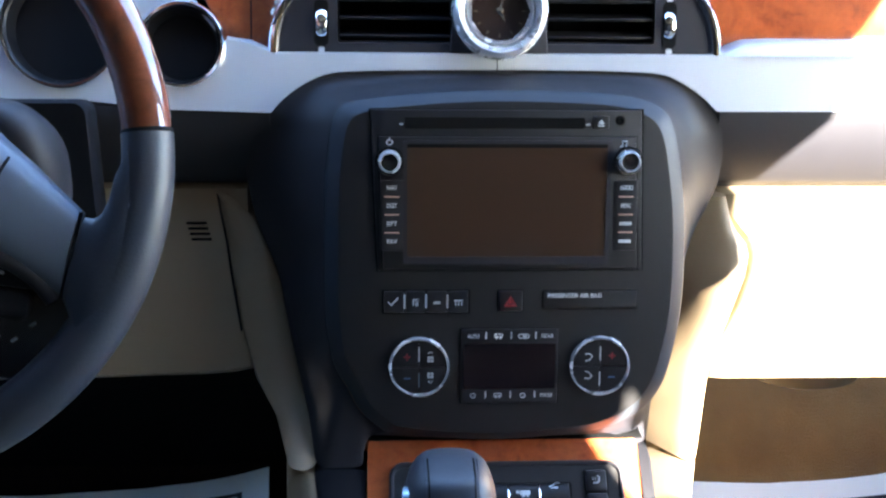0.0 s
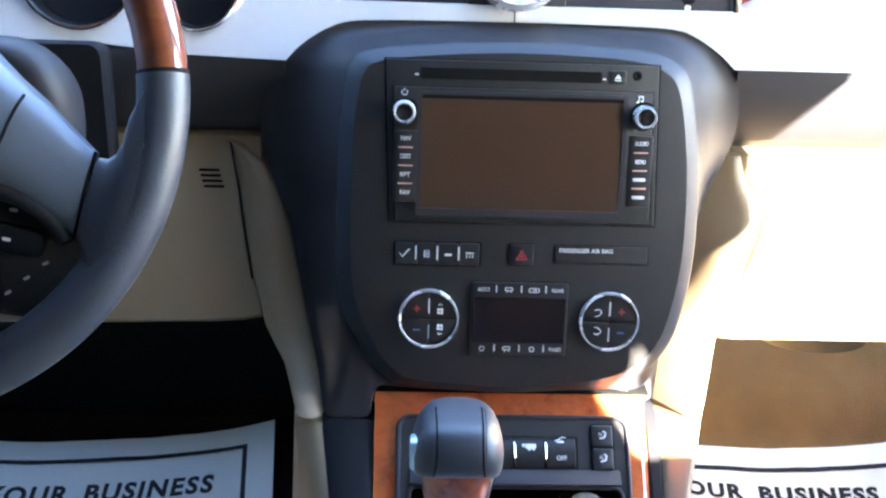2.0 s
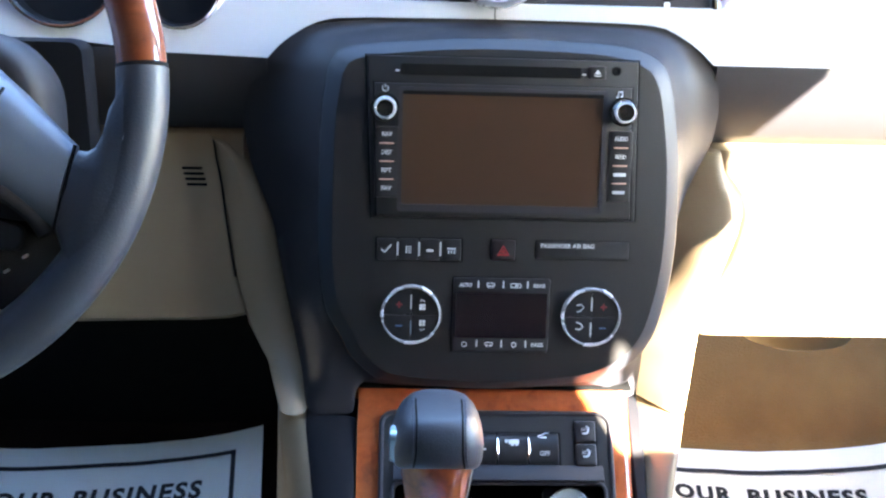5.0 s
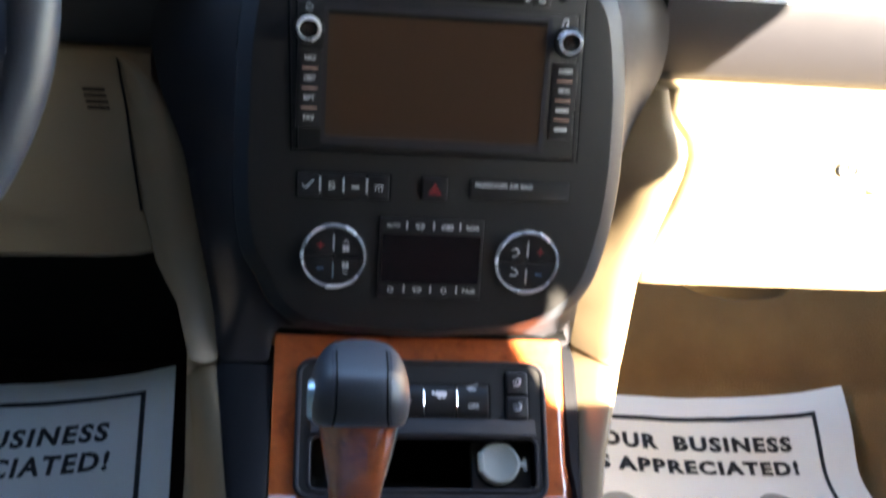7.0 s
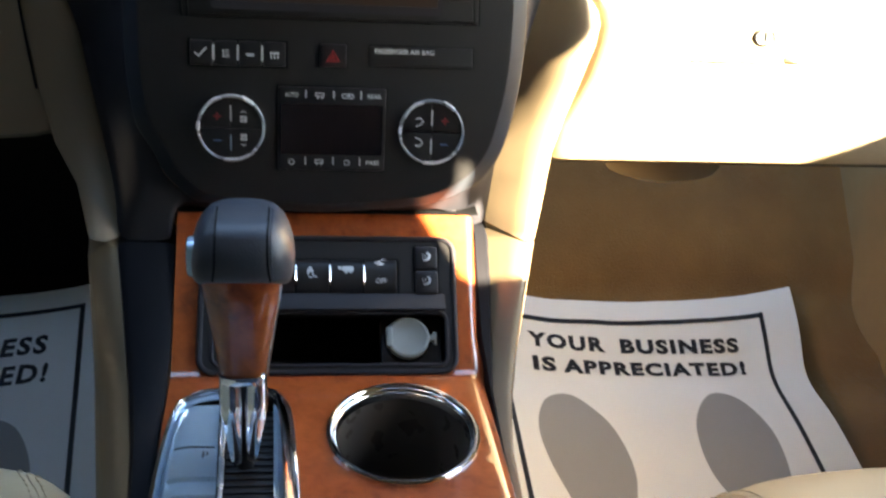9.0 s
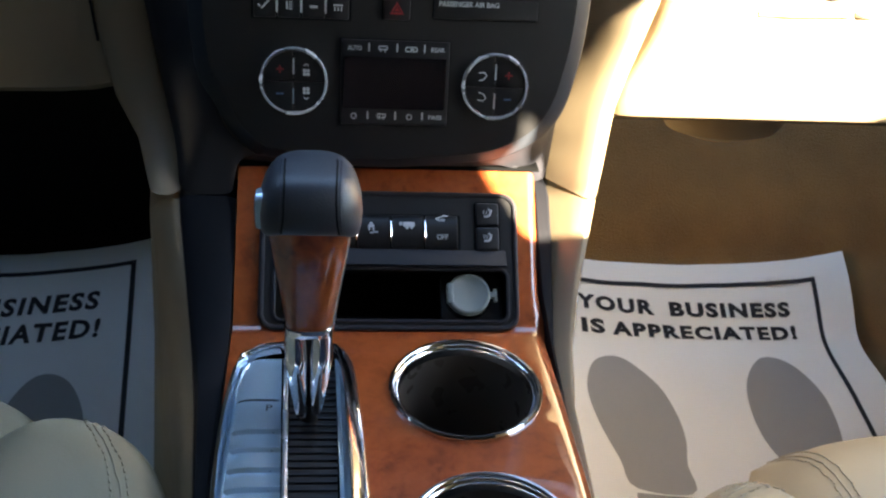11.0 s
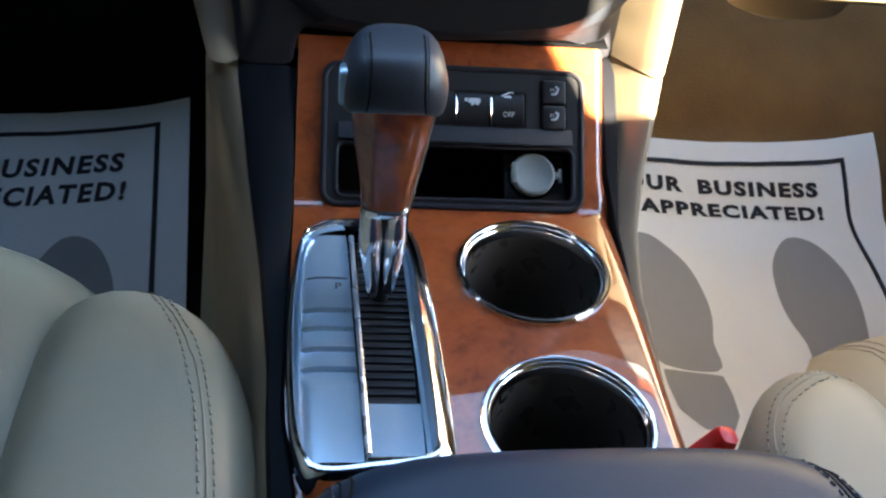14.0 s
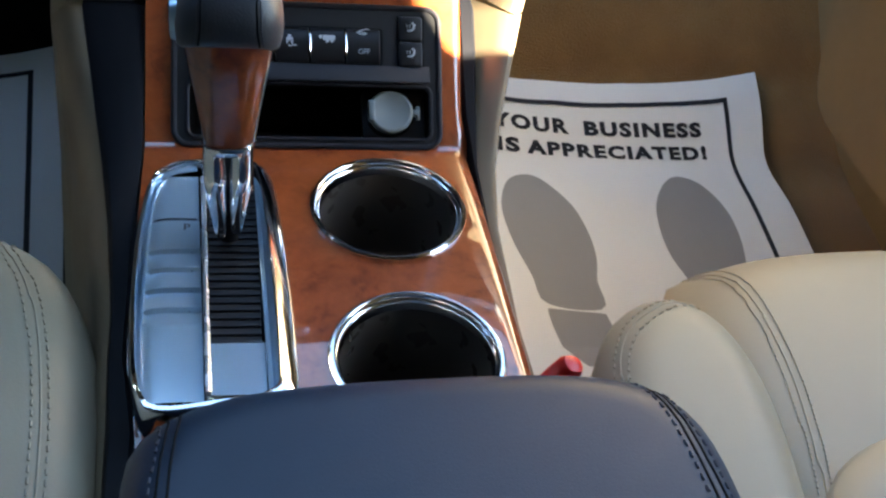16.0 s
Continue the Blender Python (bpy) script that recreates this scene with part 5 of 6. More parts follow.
def build_shifter():
    t = thing("gear_shifter", (0.036, 0.722, 0.36), "gear lever with black leather cap, wood grip and chrome base", "gear lever")
    for dx, low in ((-0.0072, 0.369), (0.0072, 0.372)):
        p = [Vector((0.0352 + dx * 0.62, 0.709, low)), Vector((0.0352 + dx * 0.72, 0.710, low + 0.014)), Vector((0.0350 + dx * 0.95, 0.713, 0.402)), Vector((0.0350 + dx, 0.717, 0.418)), Vector((0.0350 + dx, 0.719, 0.431))]
        part("prong", tube(curve(p, 16), [0.0030 + 0.0040 * min(1, k / 9) ** 0.8 for k in range(16)], 16), M_CHROME, t, "polished chrome prong")
    part("stem", tube([Vector((0.0352, 0.716, 0.352)), Vector((0.0352, 0.719, 0.425))], 0.0055, 12), M_KEY, t, "black lever stem")
    ring = lambda z, rx, ry: oval(0.0352, 0.7205, z, rx, ry, 40, 3.0)
    part("collar", loft(bmesh.new(), [ring(0.4265, 0.0132, 0.0135), ring(0.4275, 0.0146, 0.0150), ring(0.4315, 0.0150, 0.0152), ring(0.4328, 0.0142, 0.0146)]), M_CHROME, t, "chrome collar")
    grip = ((0.4320, 0.0141, 0.0140), (0.440, 0.0153, 0.0150), (0.452, 0.0170, 0.0165), (0.466, 0.0193, 0.0184), (0.480, 0.0214, 0.0202), (0.4935, 0.0232, 0.0217), (0.5060, 0.0242, 0.0226))
    part("grip", loft(bmesh.new(), [oval(0.0354, 0.7215 + 0.05 * (z - 0.432), z, rx, ry, 48, 3.0) for z, rx, ry in grip]), M_GRIP, t, "reddish wood grip", 60)
    edge = [Vector((0.0354 + rx * 0.93 + 0.0004, 0.7215 + 0.05 * (z - 0.432) - ry * 0.66, z)) for z, rx, ry in grip[:6]]
    part("side_strip", tube(curve(edge, 14), 0.0007, 8), M_CHROME, t, "chrome edge strip")
    # boxy leather cap over the grip
    n = 48
    rows = []
    for z, rx, ry, cy in ((-0.02, 0.0225, 0.0210, 0.7255), (0.0, 0.0252, 0.0240, 0.7255), (0.05, 0.0268, 0.0256, 0.7255), (0.18, 0.0282, 0.0274, 0.726), (0.38, 0.0287, 0.0282, 0.727), (0.55, 0.0280, 0.0280, 0.728), (0.70, 0.0262, 0.0268, 0.729), (0.82, 0.0238, 0.0248, 0.7295), (0.90, 0.0212, 0.0226, 0.7295), (0.955, 0.0182, 0.0196, 0.7295), (0.985, 0.0145, 0.0158, 0.7295), (1.0, 0.0090, 0.0100, 0.7295), (1.004, 0.0020, 0.0025, 0.7295)):
        ring = oval(0.0358, cy, 0, rx, ry, n, 2.9)
        for v in ring:
            rear = max(0.0, -(v.y - cy) / ry)
            low = 0.4915 + 0.0075 * rear ** 0.8 - 0.005 * abs((v.x - 0.0358) / rx) ** 4
            v.z = low + (0.5285 - low) * z
        rows.append(ring)
    cap = loft(bmesh.new(), rows)
    bmesh.ops.recalc_face_normals(cap, faces=cap.faces)
    tree = BVHTree.FromBMesh(cap)
    part("cap", cap, M_LEATHER, t, "black stitched leather cap", 60)
    for x in (0.0215, 0.0505):
        p = [Vector((x + 0.0015 * (1 if x > 0.036 else -1), 0.700, 0.499)), Vector((x, 0.699, 0.510)), Vector((x, 0.702, 0.520)), Vector((x, 0.712, 0.5285)), Vector((x, 0.735, 0.530))]
        line = snapped(tree, curve(p, 60), 0.0)
        part("stitch_seam", tube(line, 0.0006, 6), M_SEAM, t)
        bm = bmesh.new()
        side = snapped(tree, [q + Vector((0.0022 if x > 0.036 else -0.0022, 0, 0)) for q in line], 0.0003)
        for k in range(0, 58, 3):
            tube([side[k], side[k + 2]], 0.0004, 5, bm=bm)
        part("stitching", bm, M_STITCHD, t)
    part("release_button", plate(rr(0.016, 0.022, 0.006, 6), -0.004, 0.0030, Matrix.Translation((0.0088, 0.720, 0.5050)) @ pose(0, 0, 0, 90, 0, -90), 0.002), M_SATIN, t, "satin release button")


M_GRIP = wood_material("grip_wood", (0.42, 0.100, 0.020), (0.27, 0.056, 0.013), (0.07, 0.016, 0.007), 20.0)
M_GRIP.node_tree.nodes["Principled BSDF"].inputs["Coat Roughness"].default_value = 0.10


def pillow(outline, z_low, z_top, soft, n=72, crown=0.010):
    """A stuffed cushion over a plan outline: straight sides, round shoulder, slightly domed top."""
    pts = [(p.x, p.y) for p in curve(outline, n, True)]
    cx, cy = sum(p[0] for p in pts) / n, sum(p[1] for p in pts) / n
    w = (max(p[0] for p in pts) - min(p[0] for p in pts)) / 2
    h = (max(p[1] for p in pts) - min(p[1] for p in pts)) / 2
    flat = [Vector(q) for q in pts]
    turn = 1 if sum(a.x * b.y - b.x * a.y for a, b in zip(flat, flat[1:] + flat[:1])) > 0 else -1

    def shrunk(loop, d):
        out = []
        for k in range(n):
            way = (loop[(k + 1) % n] - loop[k - 1]).normalized()
            out.append(loop[k] + turn * d * Vector((-way.y, way.x)))
        for _ in range(3):
            out = [(out[k - 1] + 2 * out[k] + out[(k + 1) % n]) / 4 for k in range(n)]
        return out

    lift = lambda loop, z: [Vector((q.x, q.y, z)) for q in loop]
    tight = shrunk(flat, 0.015)
    loops = [lift(tight, z_low), lift(shrunk(flat, 0.004), z_low + 0.02), lift(flat, z_low + 0.3 * (z_top - z_low)), lift(flat, z_top - soft)]
    now, gone = flat, 0.0
    for k in range(1, 9):
        a = math.pi / 2 * k / 8
        d = soft * (1 - math.cos(a))
        now, gone = shrunk(now, d - gone), d
        loops.append(lift(now, z_top - soft * (1 - math.sin(a))))
    mid = sum(now, Vector((0, 0))) / n
    for k in range(1, 7):
        f = 1 - 0.95 * k / 6
        loops.append(lift([mid + (q - mid) * f for q in now], z_top + crown * math.sin(math.pi / 2 * k / 6)))
    return loft(bmesh.new(), loops)


def snapped(tree, pts, up=0.0003):
    """The nearest places on a skin for points near it."""
    out = []
    for q in pts:
        place, normal, _, _ = tree.find_nearest(q)
        out.append(place + normal * up)
    return out


def build_armrest():
    t = thing("armrest", (0.127, 0.30, 0.30), "padded dark vinyl armrest lid with stitched edges, sky blue put into its colour", "armrest")
    out = [(-0.010, 0.495), (-0.005, 0.527), (0.016, 0.545), (0.060, 0.552), (0.105, 0.555), (0.16, 0.556), (0.204, 0.557), (0.243, 0.549), (0.260, 0.527), (0.263, 0.47), (0.263, 0.16), (0.245, 0.12), (0.127, 0.11), (0.008, 0.12), (-0.011, 0.16), (-0.011, 0.40)]
    bm = pillow(out, 0.354, 0.422, 0.024, 110, 0.006)
    bmesh.ops.recalc_face_normals(bm, faces=bm.faces)
    tree = BVHTree.FromBMesh(bm)
    part("lid", bm, M_ARM, t, "padded vinyl lid", 60)
    part("box", box((0.008, 0.13, -0.05), (0.205, 0.515, 0.355), 0.006), M_RAIL, t)
    def run(x, y1, bend):
        return [Vector((x, y1, 0.385)), Vector((x, y1 - 0.002, 0.405)), Vector((x + 0.2 * bend, y1 - 0.015, 0.418)), Vector((x + 0.6 * bend, y1 - 0.035, 0.424)), Vector((x + bend, 0.46, 0.426)), Vector((x + bend, 0.40, 0.428)), Vector((x + bend, 0.2, 0.428))]

    for x, y1, bend in ((0.008, 0.540, -0.004), (0.014, 0.543, -0.004), (0.239, 0.549, 0.011), (0.2335, 0.551, 0.011)):
        part("seam", tube(snapped(tree, curve(run(x, y1, bend), 60), 0.0), 0.0007, 6), M_SEAM, t)
    for x, y1, bend in ((0.004, 0.537, -0.004), (0.2435, 0.547, 0.011), (0.2295, 0.551, 0.011)):
        line = snapped(tree, curve(run(x, y1, bend), 120), 0.0004)
        bm = bmesh.new()
        for k in range(0, 118, 2):
            tube([line[k], line[k + 1]], 0.0007, 5, bm=bm)
        part("stitching", bm, M_STITCHD, t)


M_STITCHD = material("dark_stitch", (0.05, 0.055, 0.075), 0.7)


def seat(name, bolster, insert, at, soft_insert=0.055, soft_bolster=0.034):
    t = thing(name, at, "cream leather front seat cushion with stitched bolster", "car seat", "front seats")
    trees = []
    made = []
    for pname, pts, low, high, soft, text in (("insert", insert, 0.17, 0.352, soft_insert, "soft cream leather insert"), ("bolster", bolster, 0.16, 0.362, soft_bolster, "raised cream leather bolster")):
        bm = pillow(pts, low, high, soft, 96, 0.0015 if pname == "bolster" else 0.006)
        bmesh.ops.recalc_face_normals(bm, faces=bm.faces)
        trees.append(BVHTree.FromBMesh(bm))
        made.append(part(pname, bm, M_CREAM, t, text, 60))
    xs = [p[0] for p in bolster + insert]
    part("base", box((min(xs) + 0.03, 0.0, -0.08), (max(xs) - 0.03, max(p[1] for p in bolster) - 0.12, 0.20), 0.02), M_TAN, t)
    return made, trees


def sew(parent, tree, pts, count, name="stitching"):
    """A seam when name is seam, else a row of stitches, laid on a skin."""
    line = snapped(tree, curve([Vector(q) for q in pts], count), 0.0003 if name == "seam" else 0.0007)
    if name == "seam":
        return part(name, tube(line, 0.0006, 8), M_STITCH, parent, "", 80)
    bm = bmesh.new()
    for k in range(0, count - 2, 2):
        tube([line[k], line[k + 1]], 0.00055, 6, bm=bm)
    return part(name, bm, M_STITCH, parent, "", 80)


def build_seats():
    d_ins = [(-0.62, 0.75), (-0.55, 0.802), (-0.40, 0.823), (-0.25, 0.823), (-0.19, 0.811), (-0.160, 0.797), (-0.138, 0.772), (-0.128, 0.72), (-0.118, 0.62), (-0.112, 0.2), (-0.13, 0.0), (-0.60, 0.0), (-0.63, 0.2)]
    d_bol = [(-0.163, 0.715), (-0.147, 0.745), (-0.122, 0.750), (-0.098, 0.745), (-0.078, 0.733), (-0.062, 0.713), (-0.051, 0.690), (-0.042, 0.664), (-0.033, 0.625), (-0.028, 0.580), (-0.027, 0.52), (-0.027, 0.2), (-0.05, 0.0), (-0.15, 0.0), (-0.168, 0.2), (-0.168, 0.60)]
    made, trees = seat("driver_seat", d_bol, d_ins, (-0.35, 0.4, -0.06))
    for off, name in ((0.0, "seam"), (0.006, "stitching"), (-0.006, "stitching")):
        sew(made[1], trees[1], [(x + off, y, z) for x, y, z in ((-0.101, 0.742, 0.31), (-0.096, 0.728, 0.350), (-0.083, 0.705, 0.364), (-0.0725, 0.680, 0.366), (-0.0640, 0.650, 0.368), (-0.0570, 0.612, 0.369), (-0.0510, 0.56, 0.369), (-0.048, 0.48, 0.369), (-0.048, 0.2, 0.369))], 170, name)
    p_bol = [(0.241, 0.590), (0.249, 0.632), (0.270, 0.664), (0.300, 0.682), (0.327, 0.674), (0.342, 0.630), (0.343, 0.580), (0.334, 0.52), (0.324, 0.44), (0.320, 0.2), (0.31, 0.0), (0.25, 0.0), (0.232, 0.2), (0.235, 0.495)]
    p_ins = [(0.318, 0.700), (0.345, 0.731), (0.40, 0.738), (0.55, 0.740), (0.70, 0.727), (0.765, 0.695), (0.77, 0.2), (0.74, 0.0), (0.35, 0.0), (0.318, 0.2), (0.312, 0.595)]
    made, trees = seat("passenger_seat", p_bol, p_ins, (0.50, 0.4, -0.06), 0.042, 0.025)
    for off, name in ((0.0, "seam"), (0.006, "stitching"), (-0.005, "stitching")):
        sew(made[1], trees[1], [(x + off, y - 0.9 * off, z) for x, y, z in ((0.312, 0.664, 0.343), (0.292, 0.655, 0.350), (0.268, 0.640, 0.354), (0.2535, 0.620, 0.357), (0.2475, 0.600, 0.359), (0.2445, 0.57, 0.362), (0.2445, 0.2, 0.364))], 170, name)
    for off, name in ((-0.0055, "stitching"), (0.0, "seam"), (0.0055, "stitching")):
        sew(made[0], trees[0], [(x + off, y + 0.4 * off, z) for x, y, z in ((0.346, 0.737, 0.29), (0.350, 0.718, 0.335), (0.3545, 0.690, 0.355), (0.3580, 0.650, 0.359), (0.3565, 0.606, 0.360), (0.3515, 0.570, 0.360), (0.3455, 0.540, 0.360), (0.336, 0.505, 0.361))], 150, name)

    pad = [(0.328, 0.46), (0.332, 0.495), (0.343, 0.520), (0.362, 0.537), (0.39, 0.550), (0.45, 0.562), (0.62, 0.560), (0.68, 0.53), (0.70, 0.46), (0.70, 0.20), (0.34, 0.20)]
    bm = pillow(pad, 0.33, 0.3655, 0.010, 90, 0.002)
    bmesh.ops.recalc_face_normals(bm, faces=bm.faces)
    part("centre_pad", bm, M_CREAM, made[0], "smooth cream leather centre pad", 60)


def build_buckle():
    t = thing("seat_belt_buckle", (0.222, 0.585, 0.27), "red release button of a seat belt buckle beside the seat", "seat belt buckle")
    m = Matrix.Translation((0.2160, 0.604, 0.354)) @ pose(0, 0, 0, 14, 22, 12)
    part("button", plate(rr(0.0145, 0.013, 0.005, 6), -0.03, 0.015, m, 0.0045), M_RED, t, "bright red button")
    part("housing", plate(rr(0.0185, 0.017, 0.004, 4), -0.07, -0.018, m, 0.002), M_KEY, t, "black buckle body")
    part("stalk", tube([m @ Vector((0, 0, -0.06)), m @ Vector((0, 0, -0.14)), Vector((0.222, 0.54, 0.1))], 0.008, 8), M_KEY, t)


# ---- floor mats of paper ----
def paper_mat(cx, cy, turn, w, h, curl, group, rise, edge, rows, size, shift_x, prints):
    """rise: height over y; edge: border's distance from the sheet's rim; rows: heights of the two lines of print on the sheet."""
    c, s = math.cos(radians(turn)), math.sin(radians(turn))

    def lay(x, y, up=0.0):
        """x right of the middle, y forward of the middle of the sheet."""
        e = abs(2 * x / w)
        if cx > 0:
            y -= 0.0165 * max(0.0, 1 - e * e) * max(0.0, y / h + 0.5) ** 2
        wx, wy = cx + c * x - s * y, cy + s * x + c * y
        if cx > 0:
            wx -= 0.011 * max(0.0, x / w * 2) ** 2 * math.exp(-((wy - 1.285) / 0.055) ** 2)
        lift = curl * e ** 2.2 * (0.4 + 0.6 * (y / h + 0.5)) + 0.003 * noise.noise(Vector((x * 7, y * 7, cx)))
        lift += max(0.0, -x / w * 2 - 0.45) ** 2 * 0.05 * (1 if cx > 0 else 0) * (y / h + 0.5)
        lift += 0.0012 * noise.noise(Vector((x * 26, y * 17, cx)))
        return Vector((wx, wy, rise(max(wy, 1.0) if cx > 0 else wy) + 0.011 + lift + up))

    tail = 0.08 if cx > 0 else 0.0

    t = thing("paper_floor_mat", lay(0, 0), "white printed paper floor mat lying on the carpet" if cx > 0 else "white printed paper floor mat on the dark carpet mat", "floor mat", group)
    part("sheet", sheet(lambda u, v: lay((u - 0.5) * w, h / 2 - (1 - v) * (h + tail)), 48, 54, 0.0012), M_PAPER, t)
    fw, fh, line = w - edge[0], h - edge[1], 0.0062
    for x0, y0, x1, y1 in ((-fw / 2, fh / 2 - line, fw / 2, fh / 2), (-fw / 2, -fh / 2 - tail, fw / 2, -fh / 2 - tail + line), (-fw / 2, -fh / 2 - tail + line, -fw / 2 + line, fh / 2 - line), (fw / 2 - line, -fh / 2 - tail + line, fw / 2, fh / 2 - line)):
        part("border", sheet(lambda u, v: lay(x0 + (x1 - x0) * u, y0 + (y1 - y0) * v, 0.0009), 48 if x1 - x0 > 0.1 else 1, 48 if y1 - y0 > 0.1 else 1), M_INK, t, "", 0)
    tip = 0.03 if cx > 0 else 0.0
    lines = ((("YOUR", 0.1020, -0.0915), ("BUSINESS", 0.1630, 0.0610)), (("IS", 0.0300, -0.1250), ("APPRECIATED!", 0.2465, 0.0248)))
    for y, line in zip(rows, lines):
        for text, wide, mid in line:
            part("lettering", words(text, size, Matrix(), fn=lambda a, b: lay(a + mid + shift_x, b + y - tip * (a + mid + 0.055), 0.0010), bold=0.0013, width=wide, space=1.2, slant=0.0 if cx > 0 else 0.12), M_INK, t, "", 0)
    # shoe prints: sole and heel
    for side in (-1, 1):
        sole = [(0.0, 0.125), (0.022, 0.115), (0.042, 0.085), (0.049, 0.045), (0.046, 0.010), (0.036, -0.02), (0.030, -0.055), (-0.034, -0.055), (-0.040, -0.02), (-0.049, 0.03), (-0.047, 0.075), (-0.028, 0.113)]
        heel = [(0.031, -0.061), (0.034, -0.08), (0.032, -0.105), (0.016, -0.128), (-0.014, -0.128), (-0.034, -0.105), (-0.037, -0.08), (-0.036, -0.061)]
        for pts in (sole, heel):
            loop = [(1.02 * p.x, 0.125 - 1.2 * (0.125 - p.y)) for p in (resample(pts, 48) if pts is heel else curve(pts, 48, True))]
            a = radians(-5 if side < 0 else 0)
            bm = bmesh.new()
            grid = 10
            rows = []
            for g in range(grid):
                f = 1 - g / grid
                rows.append([lay(side * 0.095 - 0.003 + math.cos(a) * (-side * x * f) - math.sin(a) * y * f * -1 * side * side, prints + math.sin(a) * (side * x * f) * -1 * side * side + math.cos(a) * (y * f + (1 - f) * (-0.14 if pts is heel else 0.01)), 0.0009) for x, y in loop])
            loft(bm, rows, cap=(False, True))
            part("shoe_print", bm, M_PRINT, t, "grey printed shoe sole", 0)


# ---- steering wheel ----
WHEEL = Vector((-0.333, 0.798, 0.702))
WHEEL_R = 0.186


def build_wheel():
    t = thing("steering_wheel", WHEEL, "wood and black leather steering wheel with grey spokes", "steering wheel")
    m = leaning(*WHEEL, 0.42)
    ringpt = lambda deg, dr=0.0, n=0.0: m @ Vector(((WHEEL_R + dr) * math.cos(radians(deg)), (WHEEL_R + dr) * math.sin(radians(deg)), n))
    part("wood_rim", tube([ringpt(5 + 170 * k / 48) for k in range(49)], 0.0152, 18), M_RIMWOOD, t, "glossy dark wood upper rim")
    lower = [ringpt(4.6 - 189.2 * k / 64) for k in range(65)]
    rad = [0.0158 + 0.0012 * math.exp(-((k - 16) / 9.0) ** 2) for k in range(65)]
    part("leather_rim", tube(lower, rad, 18), M_LEATHER, t, "black leather lower rim")
    for a0 in (5, 175):
        part("rim_joint", tube([ringpt(a0 - 0.35), ringpt(a0 + 0.35)], 0.0157, 18), M_SEAM, t)
    # right and left spokes
    for sx in (1, -1):
        def sp(x, y, n):
            return m @ Vector((sx * x, y, n))
        # leather web on the rim
        web = []
        for xt, yt, xb, yb, edge, mid in ((0.150, -0.036, 0.137, -0.085, 0.006, 0.011), (0.156, -0.0368, 0.1392, -0.089, 0.008, 0.0130), (0.161, -0.0340, 0.1415, -0.094, 0.010, 0.0150), (0.1655, -0.0260, 0.1430, -0.100, 0.0115, 0.0162), (0.1690, -0.0120, 0.1435, -0.109, 0.0130, 0.0168), (0.1775, 0.004, 0.1460, -0.121, 0.0138, 0.0165)):
            ring = []
            for f, n in ((0.0, -0.011), (0.5, -0.011), (1.0, -0.011), (1.0, edge), (0.93, edge + 0.6 * (mid - edge)), (0.75, mid), (0.5, mid + 0.001), (0.25, mid), (0.07, edge + 0.6 * (mid - edge)), (0.0, edge)):
                ring.append(sp(xt + (xb - xt) * f + 0.012 * 4 * f * (1 - f) * (xt - 0.150) / 0.0275, yt + (yb - yt) * f, n))
            web.append(ring)
        part("spoke_web", loft(bmesh.new(), web), M_LEATHER, t, "leather web", 60)
        def slab(xt, yt, xb, yb, n):
            """One cross-section of a spoke cover with soft edges: top end, bottom end, height of the front."""
            out = []
            for f, k in ((0.0, -0.35), (0.0, 0.25), (0.03, 0.55), (0.09, 0.80), (0.18, 0.95), (0.34, 1.0), (0.6, 0.98), (0.82, 0.86), (0.94, 0.62), (1.0, 0.25), (1.0, -0.35)):
                out.append(sp(xt + (xb - xt) * f, yt + (yb - yt) * f, n * k))
            return out

        cover = [slab(0.060, 0.045, 0.060, -0.050, 0.031), slab(0.082, 0.030, 0.079, -0.055, 0.028), slab(0.100, 0.012, 0.095, -0.060, 0.024), slab(0.116, -0.002, 0.108, -0.067, 0.020), slab(0.130, -0.016, 0.120, -0.075, 0.0165), slab(0.1475, -0.033, 0.1355, -0.084, 0.0120)]
        bm = loft(bmesh.new(), cover)
        skin = BVHTree.FromBMesh(bm)
        part("spoke", bm, M_SPOKE, t, "satin grey spoke cover", 50)
        part("hub_seam", tube(snapped(skin, curve([sp(0.1138, 0.004, 0.02), sp(0.107, -0.006, 0.02), sp(0.101, -0.0185, 0.02), sp(0.094, -0.036, 0.02), sp(0.088, -0.050, 0.02)], 24), 0.0002), 0.0010, 6), M_SEAM, t)
        part("web_seam", tube([sp(x + 0.0006, y, n + 0.001) for x, y, n in ((0.1475, -0.033, 0.006), (0.143, -0.058, 0.011), (0.1355, -0.084, 0.006))], 0.0013, 6), M_SEAM, t)
        part("pod_frame", tube(curve([sp(0.060, -0.054, 0.013), sp(0.090, -0.056, 0.012), sp(0.107, -0.061, 0.010), sp(0.122, -0.073, 0.006), sp(0.131, -0.086, 0.003)], 20), [0.0078 - 0.0025 * k / 19 for k in range(20)], 12), M_CHAR, t, "charcoal pod frame")
        for bx, by, w, h, turn in ((0.101, -0.0685, 0.044, 0.016, -8), (0.097, -0.0860, 0.042, 0.017, -10)):
            b = part("wheel_button", plate(rr(w, h, 0.006, 5), -0.006, 0.006, m @ pose(sx * bx, by, 0.002, 0, 0, sx * turn), 0.002), M_RAIL, t, "dark wheel button")
            part("button_mark", plate(rr(0.005, 0.0020, 0.0008, 2), 0.006, 0.0063, m @ pose(sx * bx, by, 0.002, 0, 0, sx * turn)), M_WHITE, b, "", 0)
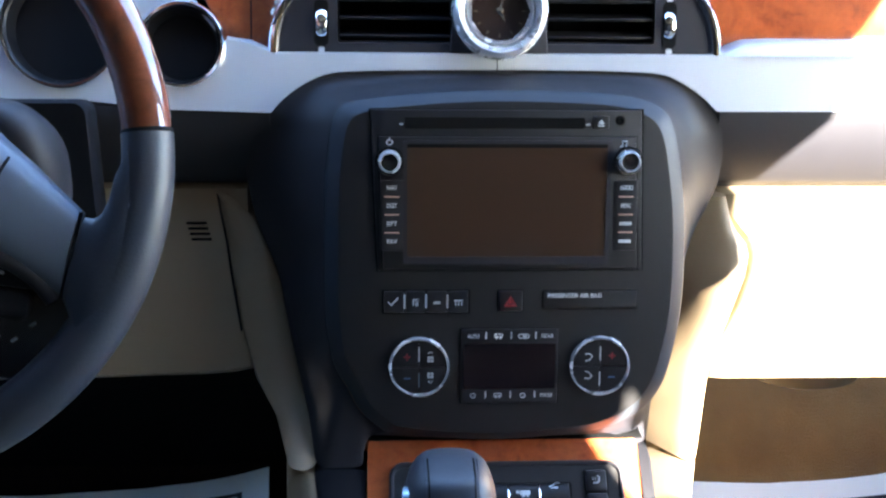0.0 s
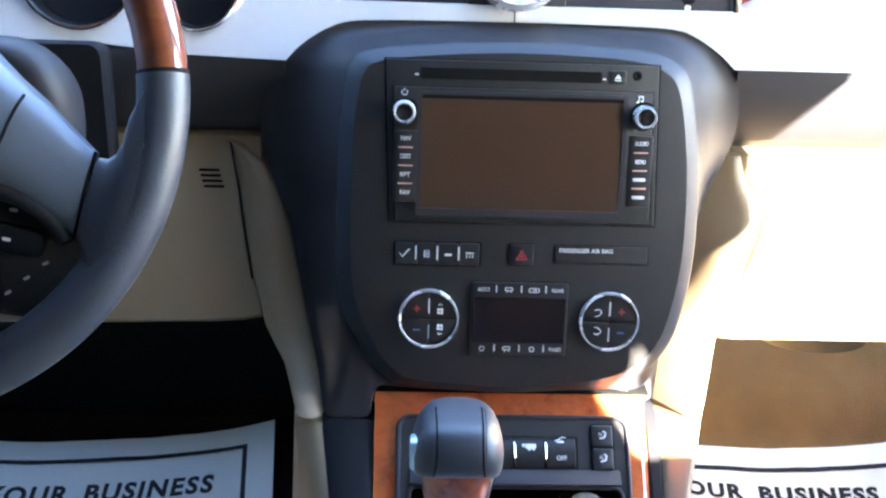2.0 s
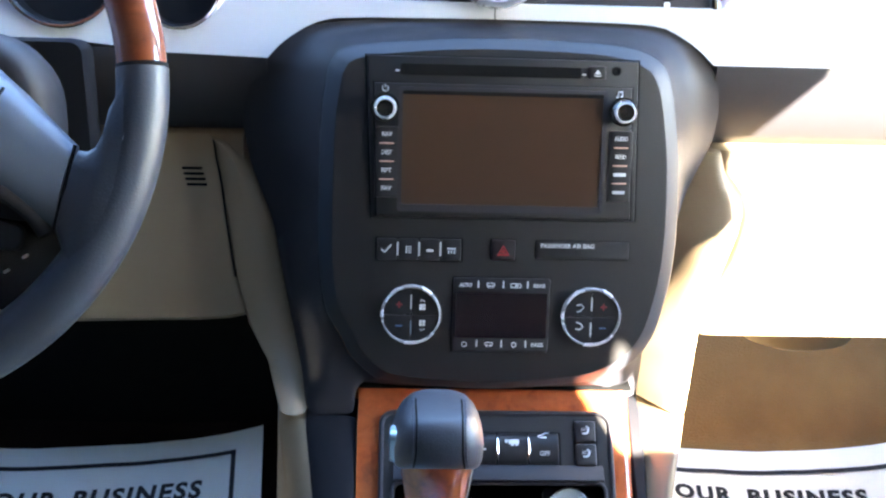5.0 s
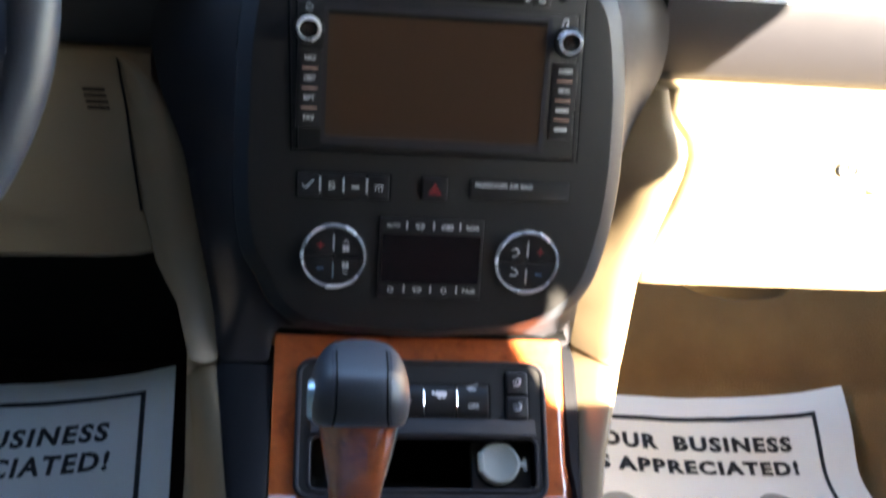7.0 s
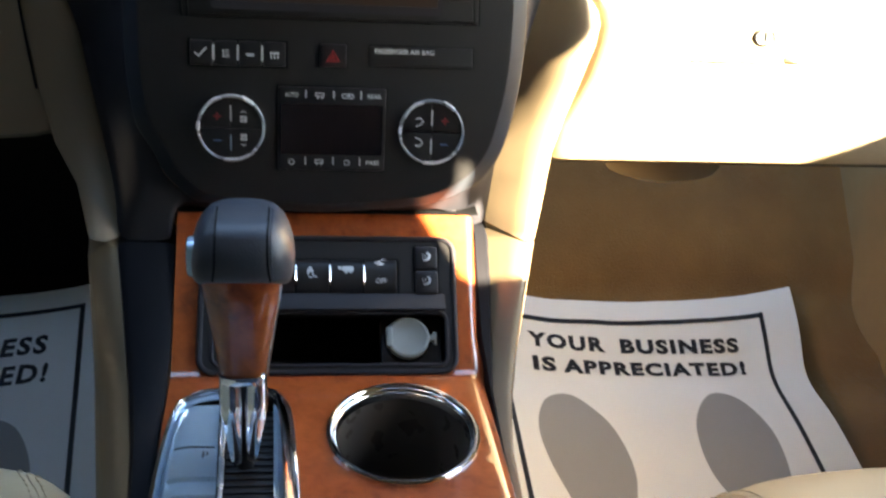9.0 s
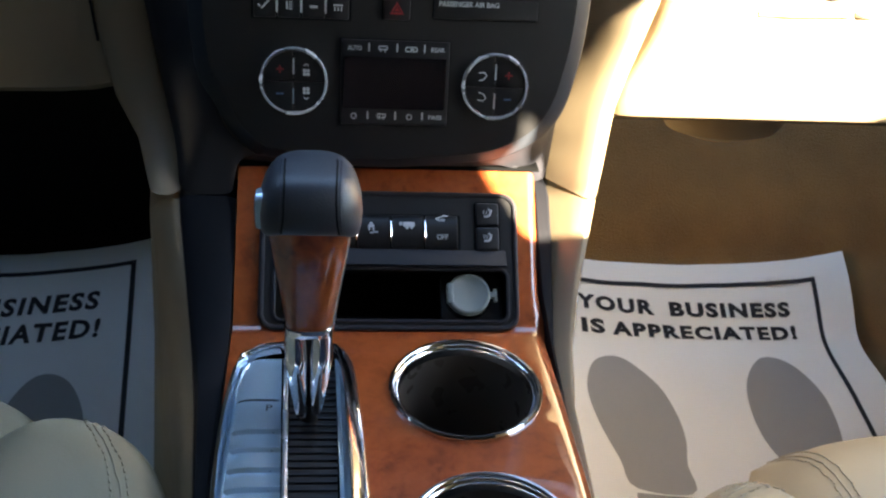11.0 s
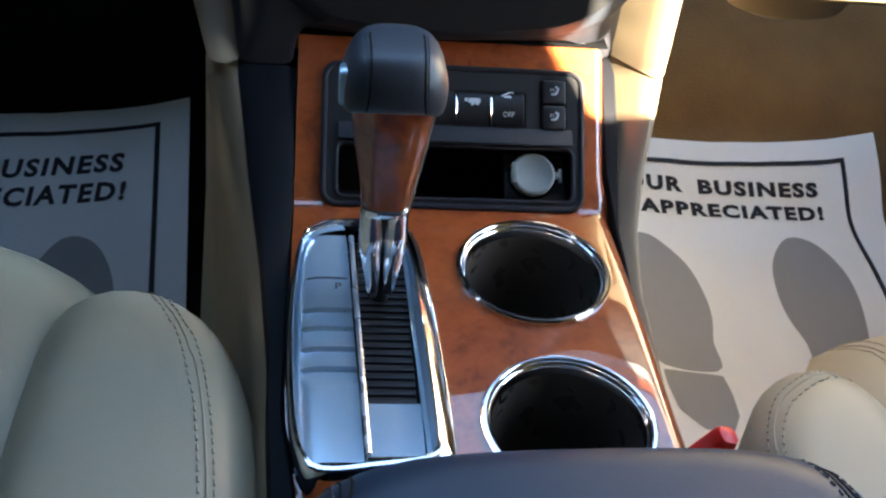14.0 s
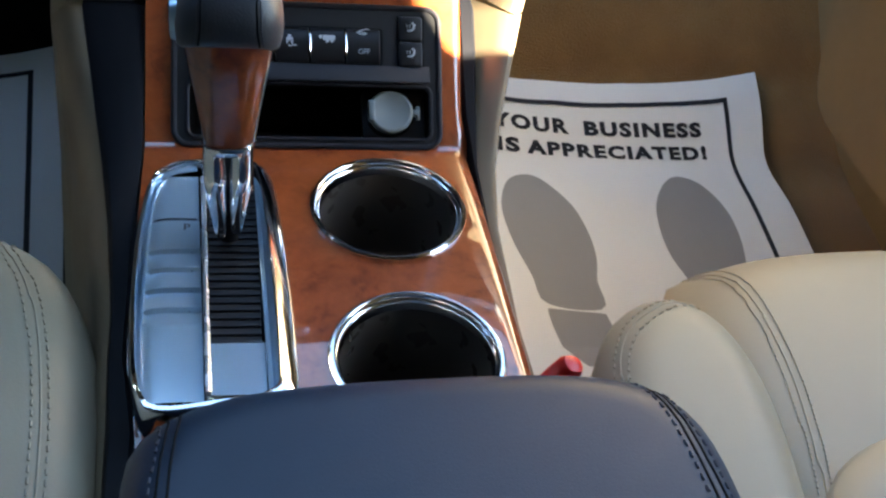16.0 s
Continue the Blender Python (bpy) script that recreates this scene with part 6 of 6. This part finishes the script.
        part("button_pod", plate([(sx * x, y) for x, y in ((0.055, -0.052), (0.110, -0.054), (0.133, -0.076), (0.142, -0.086), (0.144, -0.104), (0.134, -0.124), (0.112, -0.134), (0.062, -0.128))][:: sx], -0.012, 0.001, m, 0.003), M_BLACK, t, "gloss black button pod")
        for k in range(3):
            part("pod_mark", plate(rr(0.004, 0.0018, 0.0005, 2), 0.001, 0.0014, m @ pose(sx * (0.118 - 0.011 * k), -0.100 - 0.009 * k, 0, 0, 0, sx * 30)), M_WHITE, t, "", 0)
    part("hub", pillow_disc(m), M_SPOKE, t, "dark grey airbag cover", 60)
    part("column", lathe([(0.055, -0.012), (0.062, -0.05), (0.070, -0.13), (0.070, -0.22)], m, 36, squash=0.85), M_CHAR, t, "charcoal column shroud")
    # shroud wings of the cluster behind the wheel
    sh = thing("cluster_shroud", (-0.26, 0.95, 0.66), "charcoal shroud round the steering column", "column shroud")
    def block(rows):
        """Loops given by depth, passenger-side edge, top edge and corner radius."""
        return loft(bmesh.new(), [[Vector((x, y, z)) for x, z in rr(right + 0.44, top - 0.605, r, 8, (right - 0.44) / 2, (top + 0.605) / 2)] for y, right, top, r in rows])

    part("body", block(((0.952, -0.2165, 0.7000, 0.010), (0.928, -0.2145, 0.7060, 0.010), (0.920, -0.2160, 0.7050, 0.009))), M_RAIL, sh)
    part("column_cover", block(((0.905, -0.2260, 0.7110, 0.045), (0.885, -0.2215, 0.7180, 0.045), (0.872, -0.2215, 0.7200, 0.044), (0.862, -0.2245, 0.7195, 0.042), (0.855, -0.2290, 0.7170, 0.039), (0.852, -0.2350, 0.7120, 0.035))), M_CHAR, sh, "rounded charcoal column cover", 60)


def pillow_disc(m):
    rows = []
    for s, n in ((1.0, -0.012), (1.0, 0.010), (0.97, 0.020), (0.90, 0.028), (0.75, 0.034), (0.45, 0.038), (0.10, 0.039)):
        rows.append([m @ Vector((x * s, 0.010 + (y - 0.010) * s, n)) for x, y in rr(0.150, 0.125, 0.045, 8, 0.0, 0.010)])
    return loft(bmesh.new(), rows)


M_SPOKE = material("spoke_grey", (0.115, 0.135, 0.170), 0.40, metal=0.3, grain=0.2, grain_scale=1300)


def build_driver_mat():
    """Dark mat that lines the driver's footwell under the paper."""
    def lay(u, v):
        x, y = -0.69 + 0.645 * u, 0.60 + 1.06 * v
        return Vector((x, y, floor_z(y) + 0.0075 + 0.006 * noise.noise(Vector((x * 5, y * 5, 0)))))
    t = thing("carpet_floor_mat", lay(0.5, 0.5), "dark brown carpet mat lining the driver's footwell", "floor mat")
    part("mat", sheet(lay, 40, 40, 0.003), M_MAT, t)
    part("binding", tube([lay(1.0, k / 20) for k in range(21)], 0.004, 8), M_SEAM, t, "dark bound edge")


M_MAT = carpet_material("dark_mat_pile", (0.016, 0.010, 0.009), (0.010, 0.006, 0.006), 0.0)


build_shell()
build_door_panel()
dash = build_dashboard()
build_gauges()
build_vents(dash)
build_clock()
stack = build_stack()
build_radio()
build_switch_row(stack)
build_climate()
console = build_console()
build_cups()
build_pocket(console)
build_gate()
build_shifter()
build_armrest()
build_seats()
build_buckle()
paper_mat(0.507, 1.19, 0.0, 0.460, 0.444, 0.006, "paper floor mats", step_z, (0.094, 0.057), (0.1582, 0.1258), 0.0252, -0.003, -0.042)
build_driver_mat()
paper_mat(-0.366, 1.164, 4.0, 0.442, 0.468, 0.022, "paper floor mats", lambda y: floor_z(max(y, 1.0)), (0.070, 0.058), (0.152, 0.1125), 0.0340, 0.001, -0.068)
build_wheel()
